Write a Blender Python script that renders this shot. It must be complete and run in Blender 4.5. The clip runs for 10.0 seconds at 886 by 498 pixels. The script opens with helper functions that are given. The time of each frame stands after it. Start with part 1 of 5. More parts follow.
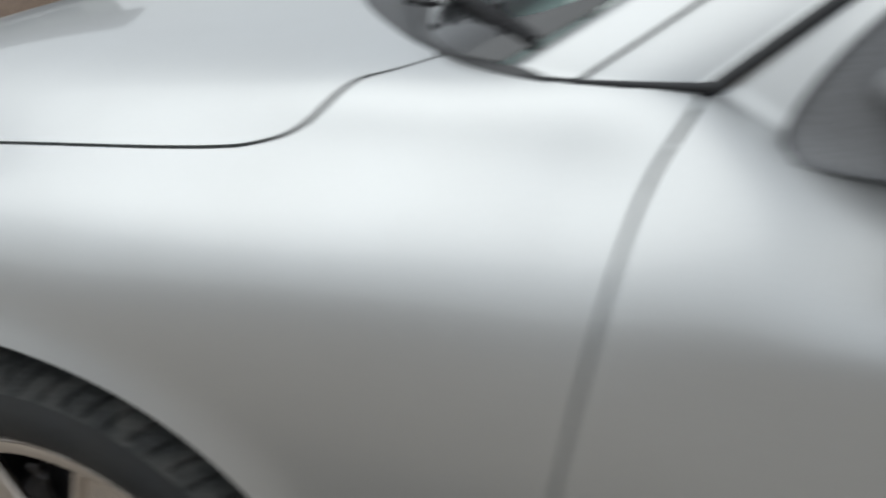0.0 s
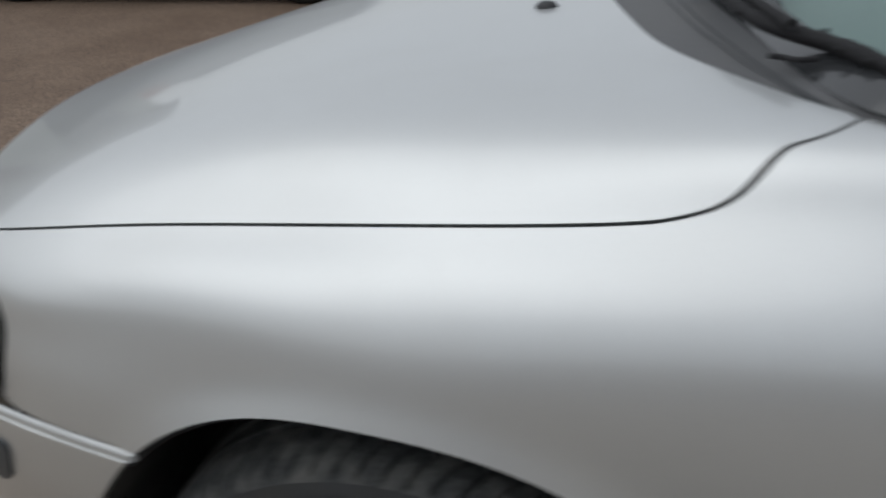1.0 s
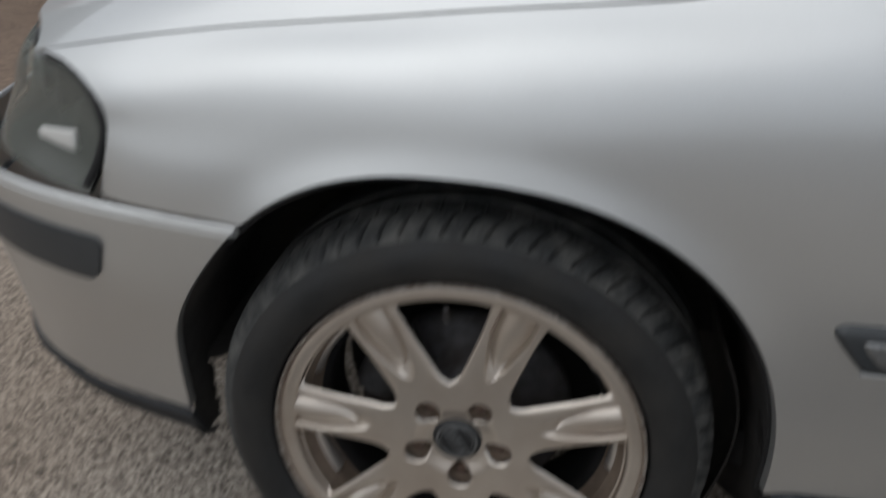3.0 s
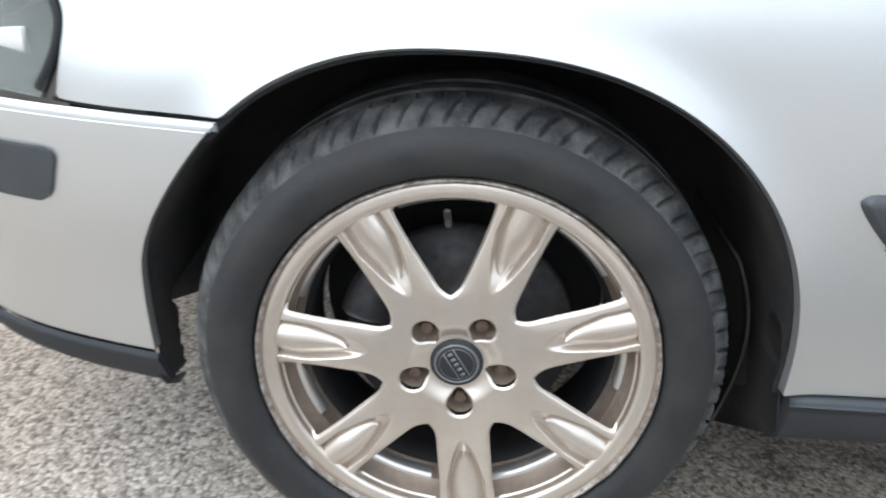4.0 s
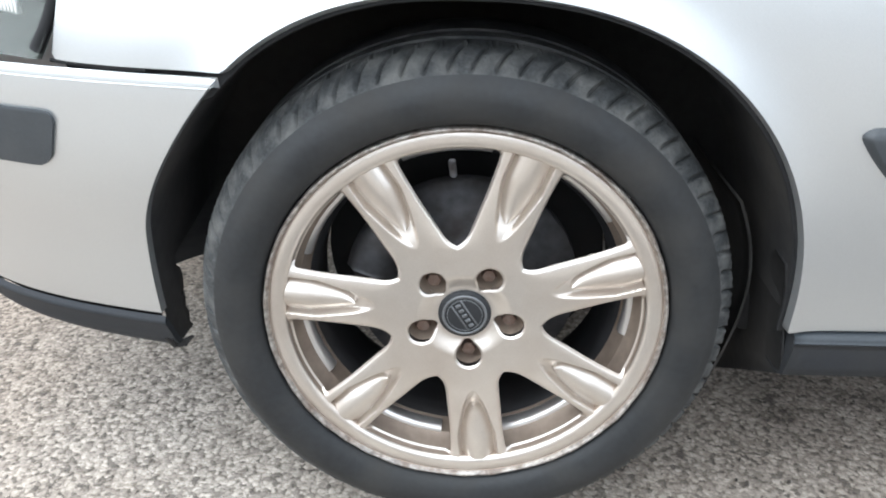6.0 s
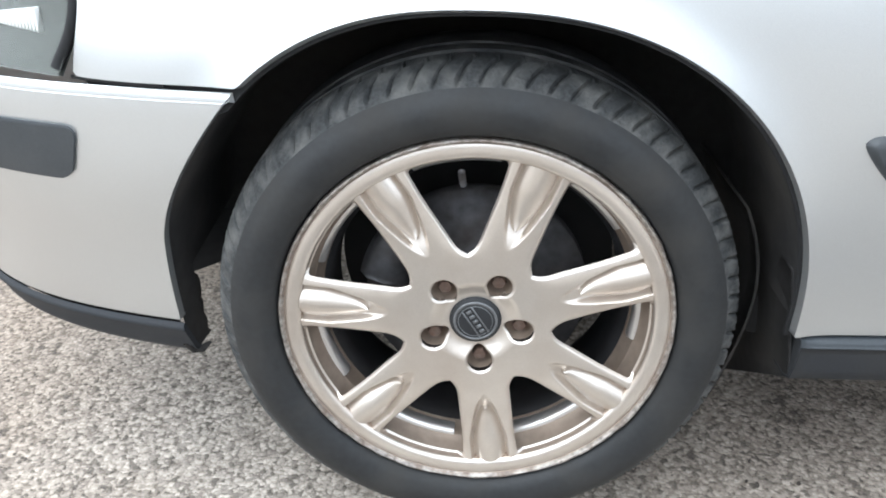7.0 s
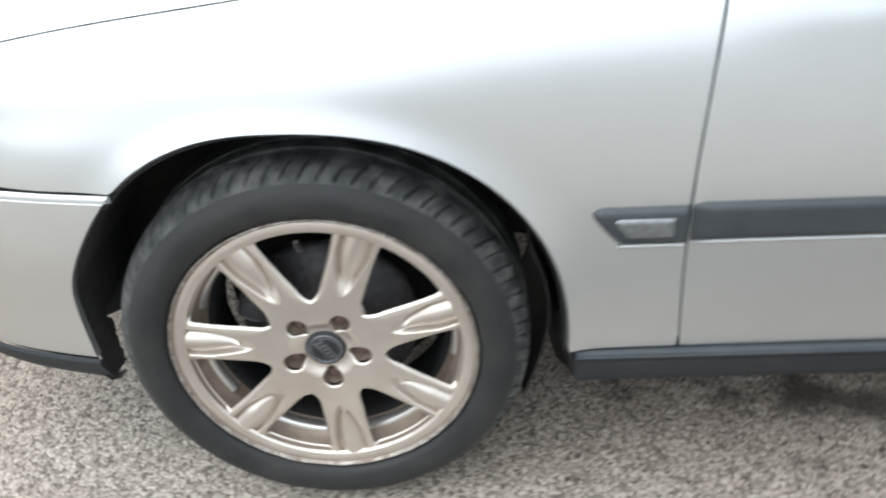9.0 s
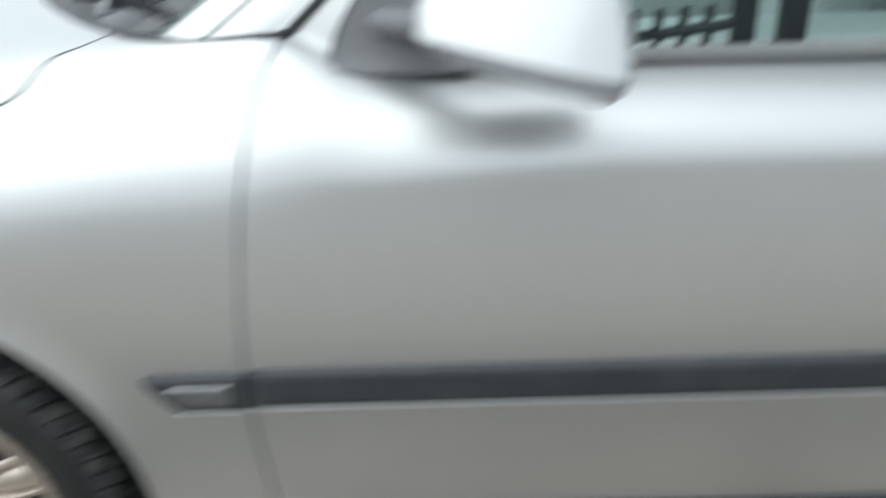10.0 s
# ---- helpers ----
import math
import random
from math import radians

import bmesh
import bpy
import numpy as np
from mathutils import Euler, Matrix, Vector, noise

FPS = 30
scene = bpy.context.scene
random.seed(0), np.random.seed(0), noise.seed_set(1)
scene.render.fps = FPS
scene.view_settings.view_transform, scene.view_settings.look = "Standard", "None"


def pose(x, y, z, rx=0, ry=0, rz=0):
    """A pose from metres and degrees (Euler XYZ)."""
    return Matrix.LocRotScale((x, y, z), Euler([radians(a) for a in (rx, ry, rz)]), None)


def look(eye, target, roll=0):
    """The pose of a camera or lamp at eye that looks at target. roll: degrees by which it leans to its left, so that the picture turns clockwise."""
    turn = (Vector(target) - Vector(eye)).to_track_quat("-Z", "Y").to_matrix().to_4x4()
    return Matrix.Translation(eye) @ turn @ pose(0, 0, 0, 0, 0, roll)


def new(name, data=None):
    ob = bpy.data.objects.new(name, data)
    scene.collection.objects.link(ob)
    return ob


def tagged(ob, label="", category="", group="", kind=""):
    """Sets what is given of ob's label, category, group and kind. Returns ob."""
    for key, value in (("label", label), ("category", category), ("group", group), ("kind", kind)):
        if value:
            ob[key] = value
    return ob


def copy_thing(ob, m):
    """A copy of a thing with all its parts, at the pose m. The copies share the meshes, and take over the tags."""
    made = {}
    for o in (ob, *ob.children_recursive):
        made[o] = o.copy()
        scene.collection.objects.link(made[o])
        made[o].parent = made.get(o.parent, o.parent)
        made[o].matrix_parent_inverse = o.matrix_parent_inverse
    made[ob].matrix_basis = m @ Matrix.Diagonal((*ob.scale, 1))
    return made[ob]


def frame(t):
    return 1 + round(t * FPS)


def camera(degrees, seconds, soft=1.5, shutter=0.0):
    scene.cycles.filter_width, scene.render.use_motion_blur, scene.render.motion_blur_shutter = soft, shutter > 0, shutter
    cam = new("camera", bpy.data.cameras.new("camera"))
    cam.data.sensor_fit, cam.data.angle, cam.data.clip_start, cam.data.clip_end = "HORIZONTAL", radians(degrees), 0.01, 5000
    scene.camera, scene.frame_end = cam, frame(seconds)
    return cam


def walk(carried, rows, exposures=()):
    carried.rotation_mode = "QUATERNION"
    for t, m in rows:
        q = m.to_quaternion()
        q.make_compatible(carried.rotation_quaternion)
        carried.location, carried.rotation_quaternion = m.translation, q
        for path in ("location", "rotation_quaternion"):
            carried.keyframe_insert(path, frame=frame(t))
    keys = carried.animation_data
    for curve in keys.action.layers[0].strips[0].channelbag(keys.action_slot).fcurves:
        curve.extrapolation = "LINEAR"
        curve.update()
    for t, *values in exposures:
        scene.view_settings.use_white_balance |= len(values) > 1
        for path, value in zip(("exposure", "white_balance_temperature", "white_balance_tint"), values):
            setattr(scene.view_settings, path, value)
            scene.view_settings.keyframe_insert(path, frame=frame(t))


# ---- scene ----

# ---- camera ----
cam = camera(56.4, 10.0, soft=1.9, shutter=0.95)
PATH = [
    (0.0, 0.606, -0.486, 1.098, 19.33, -25.74, -0.48),
    (0.1, 0.569, -0.477, 1.099, 20.17, -26.67, 0.08),
    (0.3, 0.493, -0.479, 1.119, 22.73, -28.23, 0.32),
    (0.5, 0.422, -0.492, 1.128, 22.10, -27.54, -0.38),
    (0.7, 0.350, -0.526, 1.131, 18.16, -25.61, 0.15),
    (0.8, 0.302, -0.529, 1.154, 15.97, -26.50, 1.03),
    (1.0, 0.229, -0.551, 1.155, 15.27, -26.26, 1.56),
    (1.2, 0.181, -0.562, 1.137, 16.36, -26.01, 0.92),
    (1.3, 0.166, -0.566, 1.140, 16.35, -26.62, 0.70),
    (1.5, 0.149, -0.573, 1.146, 16.16, -27.15, 0.42),
    (1.8, 0.150, -0.581, 1.141, 15.55, -26.80, -0.31),
    (2.0, 0.154, -0.579, 1.147, 14.73, -26.12, -0.33),
    (2.1, 0.148, -0.581, 1.159, 14.07, -26.08, 0.04),
    (2.3, 0.126, -0.598, 1.162, 10.98, -26.91, -1.37),
    (2.5, 0.145, -0.651, 1.113, 11.81, -26.35, -0.75),
    (2.8, 0.111, -0.740, 1.073, 7.76, -28.52, -1.32),
    (3.0, 0.111, -0.800, 1.035, 9.71, -27.92, -0.84),
    (3.2, 0.097, -0.828, 0.987, 9.91, -27.74, -1.33),
    (4.3, 0.011, -0.806, 0.847, 2.21, -24.88, -2.07),
    (4.5, 0.010, -0.803, 0.843, 2.09, -25.04, -2.42),
    (5.0, 0.013, -0.813, 0.841, 1.84, -27.51, -0.72),
    (5.5, 0.009, -0.825, 0.835, 1.71, -26.91, -0.09),
    (6.0, -0.001, -0.830, 0.840, 1.91, -27.03, -0.36),
    (6.2, 0.003, -0.833, 0.845, 2.36, -26.66, -0.25),
    (7.3, 0.007, -0.842, 0.865, 2.78, -27.45, 0.54),
    (7.5, -0.007, -0.842, 0.868, 1.60, -27.34, 0.67),
    (8.0, 0.004, -0.861, 0.913, 0.72, -29.52, 1.47),
    (8.2, 0.019, -0.903, 0.954, -0.07, -31.54, 1.84),
    (8.4, 0.056, -0.937, 1.019, -0.94, -32.04, 2.28),
    (8.5, 0.079, -0.952, 1.049, -0.67, -31.37, 2.01),
    (8.7, 0.145, -0.963, 1.104, -2.26, -31.57, 4.33),
    (9.0, 0.247, -0.989, 1.115, 1.21, -31.68, 3.09),
    (9.2, 0.346, -0.981, 1.132, 2.97, -31.43, 3.13),
    (9.3, 0.409, -0.992, 1.133, 3.44, -30.13, 2.43),
    (9.5, 0.491, -0.980, 1.143, 1.27, -29.74, 1.95),
    (9.7, 0.572, -0.943, 1.131, -1.51, -28.41, 2.07),
    (9.8, 0.633, -0.953, 1.120, -1.40, -26.10, 1.70),
    (9.9, 0.700, -0.893, 1.139, -1.30, -26.98, 1.90),
    (10.0, 0.769, -0.851, 1.167, -1.01, -27.58, 1.55),
]
EXPO = [(0.0, -0.36, 6220, 6), (0.5, -0.38, 6200, 6), (1.5, -0.72, 6200, 10), (2.0, -0.72, 6200, 10), (2.5, -0.84, 6200, 10), (3.0, -0.54, 6250, 9), (3.2, -0.05, 6150, 8), (4.5, 1.25, 5830, 6), (8.0, 1.33, 5830, 6), (9.0, 1.03, 6000, 5), (9.5, 0.74, 6060, 4), (10.0, 0.30, 6060, 3)]
walk(cam, [(t, pose(x, y, z, 90 + p, r, w)) for t, x, y, z, w, p, r in PATH], EXPO)

# ---- light: an overcast day ----
world = bpy.data.worlds.new("overcast_sky")
scene.world = world
world.use_nodes = True
wn = world.node_tree.nodes
sky = wn.new("ShaderNodeTexSky")
sky.sky_type, sky.sun_disc = "NISHITA", False
sky.sun_elevation, sky.sun_rotation = radians(63), radians(240)
sky.air_density, sky.dust_density, sky.ozone_density = 1.0, 6.0, 1.0
grey = wn.new("ShaderNodeHueSaturation")
grey.inputs["Saturation"].default_value = 0.6
world.node_tree.links.new(sky.outputs[0], grey.inputs["Color"])
even = wn.new("ShaderNodeGamma")
even.inputs[1].default_value = 0.2
world.node_tree.links.new(grey.outputs[0], even.inputs[0])
# an even overcast dome, a little brighter overhead
way = wn.new("ShaderNodeTexCoord")
split = wn.new("ShaderNodeSeparateXYZ")
rise = wn.new("ShaderNodeMapRange")
rise.inputs[1].default_value, rise.inputs[2].default_value = 0.0, 1.0
rise.inputs[3].default_value, rise.inputs[4].default_value = 1.0, 1.05
dome = wn.new("ShaderNodeVectorMath")
dome.operation = "SCALE"
world.node_tree.links.new(way.outputs["Generated"], split.inputs[0])
world.node_tree.links.new(split.outputs["Z"], rise.inputs[0])
world.node_tree.links.new(even.outputs[0], dome.inputs[0])
world.node_tree.links.new(rise.outputs[0], dome.inputs["Scale"])
world.node_tree.links.new(dome.outputs[0], wn["Background"].inputs[0])
wn["Background"].inputs[1].default_value = 0.72
sun = new("sun", bpy.data.lights.new("sun", "SUN"))
sun.data.energy, sun.data.angle, sun.data.color = 0.85, radians(75), (1.0, 0.98, 0.95)
sun.matrix_world = look((-3.3, -1.9, 7.5), (0, 0, 0))


# ---- materials ----
def mat(name, colour, rough=0.5, metal=0.0, coat=0.0, grain=0.0, scale=40.0, bump=0.0, dirt=0.0, dirt_colour=(0.25, 0.2, 0.16), dirt_scale=6.0):
    """A principled surface with fine grain (colour and relief) and larger patches of dirt."""
    m = bpy.data.materials.new(name)
    m.use_nodes = True
    nt = m.node_tree
    b = nt.nodes["Principled BSDF"]
    b.inputs["Base Color"].default_value = (*colour, 1)
    b.inputs["Roughness"].default_value = rough
    b.inputs["Metallic"].default_value = metal
    b.inputs["Coat Weight"].default_value = coat
    b.inputs["Coat Roughness"].default_value = 0.06
    tc = nt.nodes.new("ShaderNodeTexCoord")
    n1 = nt.nodes.new("ShaderNodeTexNoise")
    n1.inputs["Scale"].default_value, n1.inputs["Detail"].default_value = scale, 6
    nt.links.new(tc.outputs["Object"], n1.inputs["Vector"])
    col = None
    if grain:
        r = nt.nodes.new("ShaderNodeMapRange")
        r.inputs[1].default_value, r.inputs[2].default_value = 0.3, 0.7
        r.inputs[3].default_value, r.inputs[4].default_value = 1 - grain, 1 + grain
        nt.links.new(n1.outputs[0], r.inputs[0])
        mx = nt.nodes.new("ShaderNodeVectorMath")
        mx.operation = "SCALE"
        mx.inputs[0].default_value = colour
        nt.links.new(r.outputs[0], mx.inputs["Scale"])
        col = mx.outputs[0]
    if dirt:
        n2 = nt.nodes.new("ShaderNodeTexNoise")
        n2.inputs["Scale"].default_value, n2.inputs["Detail"].default_value = dirt_scale, 9
        nt.links.new(tc.outputs["Object"], n2.inputs["Vector"])
        r2 = nt.nodes.new("ShaderNodeMapRange")
        r2.inputs[1].default_value, r2.inputs[2].default_value = 0.42, 0.75
        r2.inputs[3].default_value, r2.inputs[4].default_value = 0.0, dirt
        nt.links.new(n2.outputs[0], r2.inputs[0])
        m2 = nt.nodes.new("ShaderNodeMix")
        m2.data_type = "RGBA"
        nt.links.new(r2.outputs[0], m2.inputs[0])
        m2.inputs[6].default_value = (*colour, 1)
        if col:
            nt.links.new(col, m2.inputs[6])
        m2.inputs[7].default_value = (*dirt_colour, 1)
        col = m2.outputs[2]
        r3 = nt.nodes.new("ShaderNodeMath")
        r3.operation = "MULTIPLY_ADD"
        r3.inputs[1].default_value, r3.inputs[2].default_value = 0.35, rough
        nt.links.new(r2.outputs[0], r3.inputs[0])
        nt.links.new(r3.outputs[0], b.inputs["Roughness"])
    if col:
        nt.links.new(col, b.inputs["Base Color"])
    if bump:
        bp = nt.nodes.new("ShaderNodeBump")
        bp.inputs["Strength"].default_value, bp.inputs["Distance"].default_value = bump, 0.002
        nt.links.new(n1.outputs[0], bp.inputs["Height"])
        nt.links.new(bp.outputs[0], b.inputs["Normal"])
    return m


def clear(name, tint, gloss=0.02, ior=1.5):
    """Thin clear sheet: tinted see-through with mirror gloss on top."""
    m = bpy.data.materials.new(name)
    m.use_nodes = True
    nt = m.node_tree
    nt.nodes.remove(nt.nodes["Principled BSDF"])
    tr = nt.nodes.new("ShaderNodeBsdfTransparent")
    tr.inputs[0].default_value = (*tint, 1)
    gl = nt.nodes.new("ShaderNodeBsdfGlossy")
    gl.inputs["Roughness"].default_value = gloss
    fr = nt.nodes.new("ShaderNodeFresnel")
    fr.inputs[0].default_value = ior
    mx = nt.nodes.new("ShaderNodeMixShader")
    nt.links.new(fr.outputs[0], mx.inputs[0])
    nt.links.new(tr.outputs[0], mx.inputs[1])
    nt.links.new(gl.outputs[0], mx.inputs[2])
    nt.links.new(mx.outputs[0], nt.nodes["Material Output"].inputs[0])
    return m


PAINT = mat("silver_paint", (0.635, 0.65, 0.655), 0.44, 0.93, 0.7, grain=0.03, scale=900, dirt=0.10, dirt_colour=(0.42, 0.40, 0.37), dirt_scale=5)
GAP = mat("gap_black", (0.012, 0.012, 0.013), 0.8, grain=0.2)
PLASTIC = mat("grey_plastic", (0.034, 0.040, 0.046), 0.42, grain=0.12, scale=350, bump=0.12, dirt=0.25, dirt_colour=(0.10, 0.10, 0.10), dirt_scale=14)
SILLM = mat("sill_plastic", (0.017, 0.020, 0.025), 0.72, grain=0.15, scale=300, bump=0.15, dirt=0.35, dirt_colour=(0.05, 0.047, 0.043), dirt_scale=12)
BELT = mat("belt_rubber", (0.20, 0.205, 0.205), 0.45, grain=0.1, scale=200)
COWLM = mat("faded_plastic", (0.085, 0.087, 0.092), 0.55, grain=0.1, scale=250, bump=0.15, dirt=0.3, dirt_colour=(0.16, 0.16, 0.155), dirt_scale=9)
LINER = mat("liner_plastic", (0.022, 0.021, 0.021), 0.85, grain=0.3, scale=60, bump=0.3, dirt=0.8, dirt_colour=(0.075, 0.066, 0.056), dirt_scale=5)
RUBBER = mat("tyre_rubber", (0.013, 0.0142, 0.0155), 0.6, grain=0.25, scale=120, bump=0.2, dirt=0.8, dirt_colour=(0.038, 0.036, 0.033), dirt_scale=14)
TREAD = mat("tread_rubber", (0.030, 0.032, 0.033), 0.7, grain=0.45, scale=260, bump=0.7, dirt=0.85, dirt_colour=(0.15, 0.148, 0.14), dirt_scale=34)
ALLOY = mat("alloy_paint", (0.70, 0.645, 0.585), 0.34, 0.88, 0.3, grain=0.03, scale=500, dirt=0.35, dirt_colour=(0.36, 0.27, 0.20), dirt_scale=11)
SCUFF = mat("scuffed_alloy", (0.38, 0.35, 0.32), 0.42, 0.7, grain=0.45, scale=160, bump=0.9, dirt=0.9, dirt_colour=(0.17, 0.12, 0.09), dirt_scale=45)
BARREL = mat("dusty_barrel", (0.34, 0.27, 0.215), 0.5, 0.45, grain=0.12, scale=80, dirt=0.5, dirt_colour=(0.14, 0.10, 0.075), dirt_scale=14)
STEEL = mat("rusty_steel", (0.085, 0.085, 0.09), 0.55, 0.6, grain=0.3, scale=60, dirt=0.7, dirt_colour=(0.06, 0.045, 0.036), dirt_scale=18)
BOLTM = mat("bolt_steel", (0.20, 0.15, 0.125), 0.5, 0.7, grain=0.2, scale=200, dirt=0.6, dirt_colour=(0.16, 0.08, 0.05), dirt_scale=80)
CAPM = mat("cap_black", (0.014, 0.015, 0.017), 0.65, 0.0, 0.0, grain=0.1)
# near-black base puts the wheel's inner shade into the colour, under brown dust
WELL = mat("inner_barrel_shade_dust", (0.014, 0.0145, 0.017), 0.7, 0.3, grain=0.3, scale=40, dirt=0.5, dirt_colour=(0.035, 0.030, 0.026))
CAPS = mat("cap_silver", (0.18, 0.185, 0.19), 0.5, 0.6, grain=0.15)
CHROME = mat("chrome", (0.82, 0.82, 0.82), 0.1, 1.0)
HOUSING = mat("lamp_housing", (0.045, 0.049, 0.045), 0.4, 0.4, grain=0.2, scale=60, dirt=0.4, dirt_colour=(0.03, 0.032, 0.03), dirt_scale=25)
LENS = clear("lamp_lens", (0.82, 0.85, 0.81), 0.08, 1.5)
# the lens has gone hazy with age
hz = LENS.node_tree
fog = hz.nodes.new("ShaderNodeBsdfDiffuse")
fog.inputs[0].default_value = (0.50, 0.53, 0.49, 1)
fogmix = hz.nodes.new("ShaderNodeMixShader")
fogmix.inputs[0].default_value = 0.17
hz.links.new(hz.nodes["Material Output"].inputs[0].links[0].from_socket, fogmix.inputs[1])
hz.links.new(fog.outputs[0], fogmix.inputs[2])
hz.links.new(fogmix.outputs[0], hz.nodes["Material Output"].inputs[0])
WIPER = mat("wiper_black", (0.011, 0.011, 0.013), 0.8, grain=0.4, scale=300, bump=0.9)
RIBW = mat("white_reflector", (0.86, 0.86, 0.84), 0.3, 0.0, 0.3, grain=0.04)
MIRRORP = mat("mirror_plastic", (0.19, 0.195, 0.205), 0.5, grain=0.12, scale=300, bump=0.1)
MARKLENS = mat("marker_lens", (0.19, 0.195, 0.20), 0.14, 0.4, 0.8, grain=0.2, scale=160)
GLASS = clear("tinted_glass", (0.74, 0.86, 0.84), 0.01, 1.3)
POLISH = mat("polished_alloy", (0.78, 0.75, 0.72), 0.3, 0.8, grain=0.05, dirt=0.3, dirt_colour=(0.3, 0.22, 0.16), dirt_scale=20)
FRIT = mat("glass_border", (0.040, 0.042, 0.045), 0.16, 0.0, 0.5)
BLACK = mat("black_trim", (0.022, 0.023, 0.026), 0.45, grain=0.15, scale=200)
CABIN = mat("cabin_cloth", (0.60, 0.63, 0.62), 0.8, grain=0.2, scale=150)
DASHM = mat("dash_vinyl", (0.34, 0.38, 0.38), 0.6, grain=0.1, scale=200)
DARKPAINT = mat("dark_paint", (0.012, 0.013, 0.014), 0.3, 0.3, 0.6)


def ground_material():
    """Concrete with exposed aggregate: pale, grey and dark grains, soft stains, a damp patch by the sill, and
    painted-in shade.
    """
    m = bpy.data.materials.new("aggregate")
    m.use_nodes = True
    nt = m.node_tree
    b = nt.nodes["Principled BSDF"]
    b.inputs["Roughness"].default_value = 0.85
    tc = nt.nodes.new("ShaderNodeTexCoord")

    def ramp(src, stops):
        r = nt.nodes.new("ShaderNodeValToRGB")
        e = r.color_ramp.elements
        while len(e) < len(stops):
            e.new(0.5)
        for el, (p, c) in zip(e, stops):
            el.position, el.color = p, (*c, 1)
        nt.links.new(src, r.inputs[0])
        return r.outputs[0]

    def noise_tex(scale, detail=4):
        n = nt.nodes.new("ShaderNodeTexNoise")
        n.inputs["Scale"].default_value, n.inputs["Detail"].default_value = scale, detail
        nt.links.new(tc.outputs["Object"], n.inputs["Vector"])
        return n.outputs[0]

    def mul(a, bb, fac=1.0):
        x = nt.nodes.new("ShaderNodeMix")
        x.data_type, x.blend_type = "RGBA", "MULTIPLY"
        x.inputs[0].default_value = fac
        nt.links.new(a, x.inputs[6])
        nt.links.new(bb, x.inputs[7])
        return x.outputs[2]

    warp = nt.nodes.new("ShaderNodeTexNoise")
    warp.inputs["Scale"].default_value, warp.inputs["Detail"].default_value = 90, 3
    nt.links.new(tc.outputs["Object"], warp.inputs["Vector"])
    bent = nt.nodes.new("ShaderNodeVectorMath")
    bent.operation = "MULTIPLY_ADD"
    bent.inputs[1].default_value = (0.012, 0.012, 0.012)
    nt.links.new(warp.outputs["Color"], bent.inputs[0])
    nt.links.new(tc.outputs["Object"], bent.inputs[2])
    vo = nt.nodes.new("ShaderNodeTexVoronoi")
    vo.inputs["Scale"].default_value = 135
    nt.links.new(bent.outputs[0], vo.inputs["Vector"])
    sep = nt.nodes.new("ShaderNodeSeparateColor")
    nt.links.new(vo.outputs["Color"], sep.inputs[0])
    stones = ramp(sep.outputs[0], [(0.0, (0.17, 0.161, 0.153)), (0.14, (0.28, 0.269, 0.256)), (0.32, (0.41, 0.394, 0.375)), (0.65, (0.52, 0.502, 0.48)), (1.0, (0.66, 0.642, 0.618))])
    edge = ramp(vo.outputs["Distance"], [(0.0, (1, 1, 1)), (0.42, (1, 1, 1)), (0.80, (0.68, 0.668, 0.655))])
    blot = ramp(noise_tex(110, 3), [(0.34, (0.48, 0.47, 0.455)), (0.46, (1, 1, 1)), (0.7, (1.0, 1.0, 1.0))])
    wide = ramp(noise_tex(1.7, 6), [(0.3, (0.72, 0.68, 0.64)), (0.6, (1, 1, 1))])
    far = ramp(noise_tex(0.35, 5), [(0.35, (0.80, 0.76, 0.72)), (0.65, (1, 1, 1))])
    warm = nt.nodes.new("ShaderNodeRGB")
    warm.outputs[0].default_value = (1.03, 0.975, 0.905, 1)
    col = mul(mul(mul(mul(mul(stones, edge), blot), wide, 0.8), far), warm.outputs[0])
    # the yard beyond the car is browner and dirtier
    gy = nt.nodes.new("ShaderNodeSeparateXYZ")
    nt.links.new(tc.outputs["Object"], gy.inputs[0])
    gn = nt.nodes.new("ShaderNodeMath")
    gn.operation = "MULTIPLY_ADD"
    gn.inputs[1].default_value = 1.6
    nt.links.new(noise_tex(1.1, 6), gn.inputs[0])
    nt.links.new(gy.outputs["Y"], gn.inputs[2])
    gr = nt.nodes.new("ShaderNodeMapRange")
    gr.inputs[1].default_value, gr.inputs[2].default_value = 1.7, 2.9
    nt.links.new(gn.outputs[0], gr.inputs[0])
    gm = nt.nodes.new("ShaderNodeMix")
    gm.data_type, gm.blend_type = "RGBA", "MULTIPLY"
    nt.links.new(gr.outputs[0], gm.inputs[0])
    nt.links.new(col, gm.inputs[6])
    gm.inputs[7].default_value = (0.62, 0.53, 0.47, 1)
    col = gm.outputs[2]
    # dirtier beyond the nose of the car
    fn = nt.nodes.new("ShaderNodeMath")
    fn.operation = "MULTIPLY_ADD"
    fn.inputs[1].default_value = 0.5
    nt.links.new(noise_tex(1.9, 6), fn.inputs[0])
    nt.links.new(gy.outputs["X"], fn.inputs[2])
    fr = nt.nodes.new("ShaderNodeMapRange")
    fr.inputs[1].default_value, fr.inputs[2].default_value = -0.12, -0.60
    nt.links.new(fn.outputs[0], fr.inputs[0])
    fm = nt.nodes.new("ShaderNodeMix")
    fm.data_type, fm.blend_type = "RGBA", "MULTIPLY"
    fy = nt.nodes.new("ShaderNodeMapRange")
    fy.inputs[1].default_value, fy.inputs[2].default_value = -0.35, -0.05
    nt.links.new(gy.outputs["Y"], fy.inputs[0])
    fb = nt.nodes.new("ShaderNodeMath")
    fb.operation = "MULTIPLY"
    nt.links.new(fr.outputs[0], fb.inputs[0])
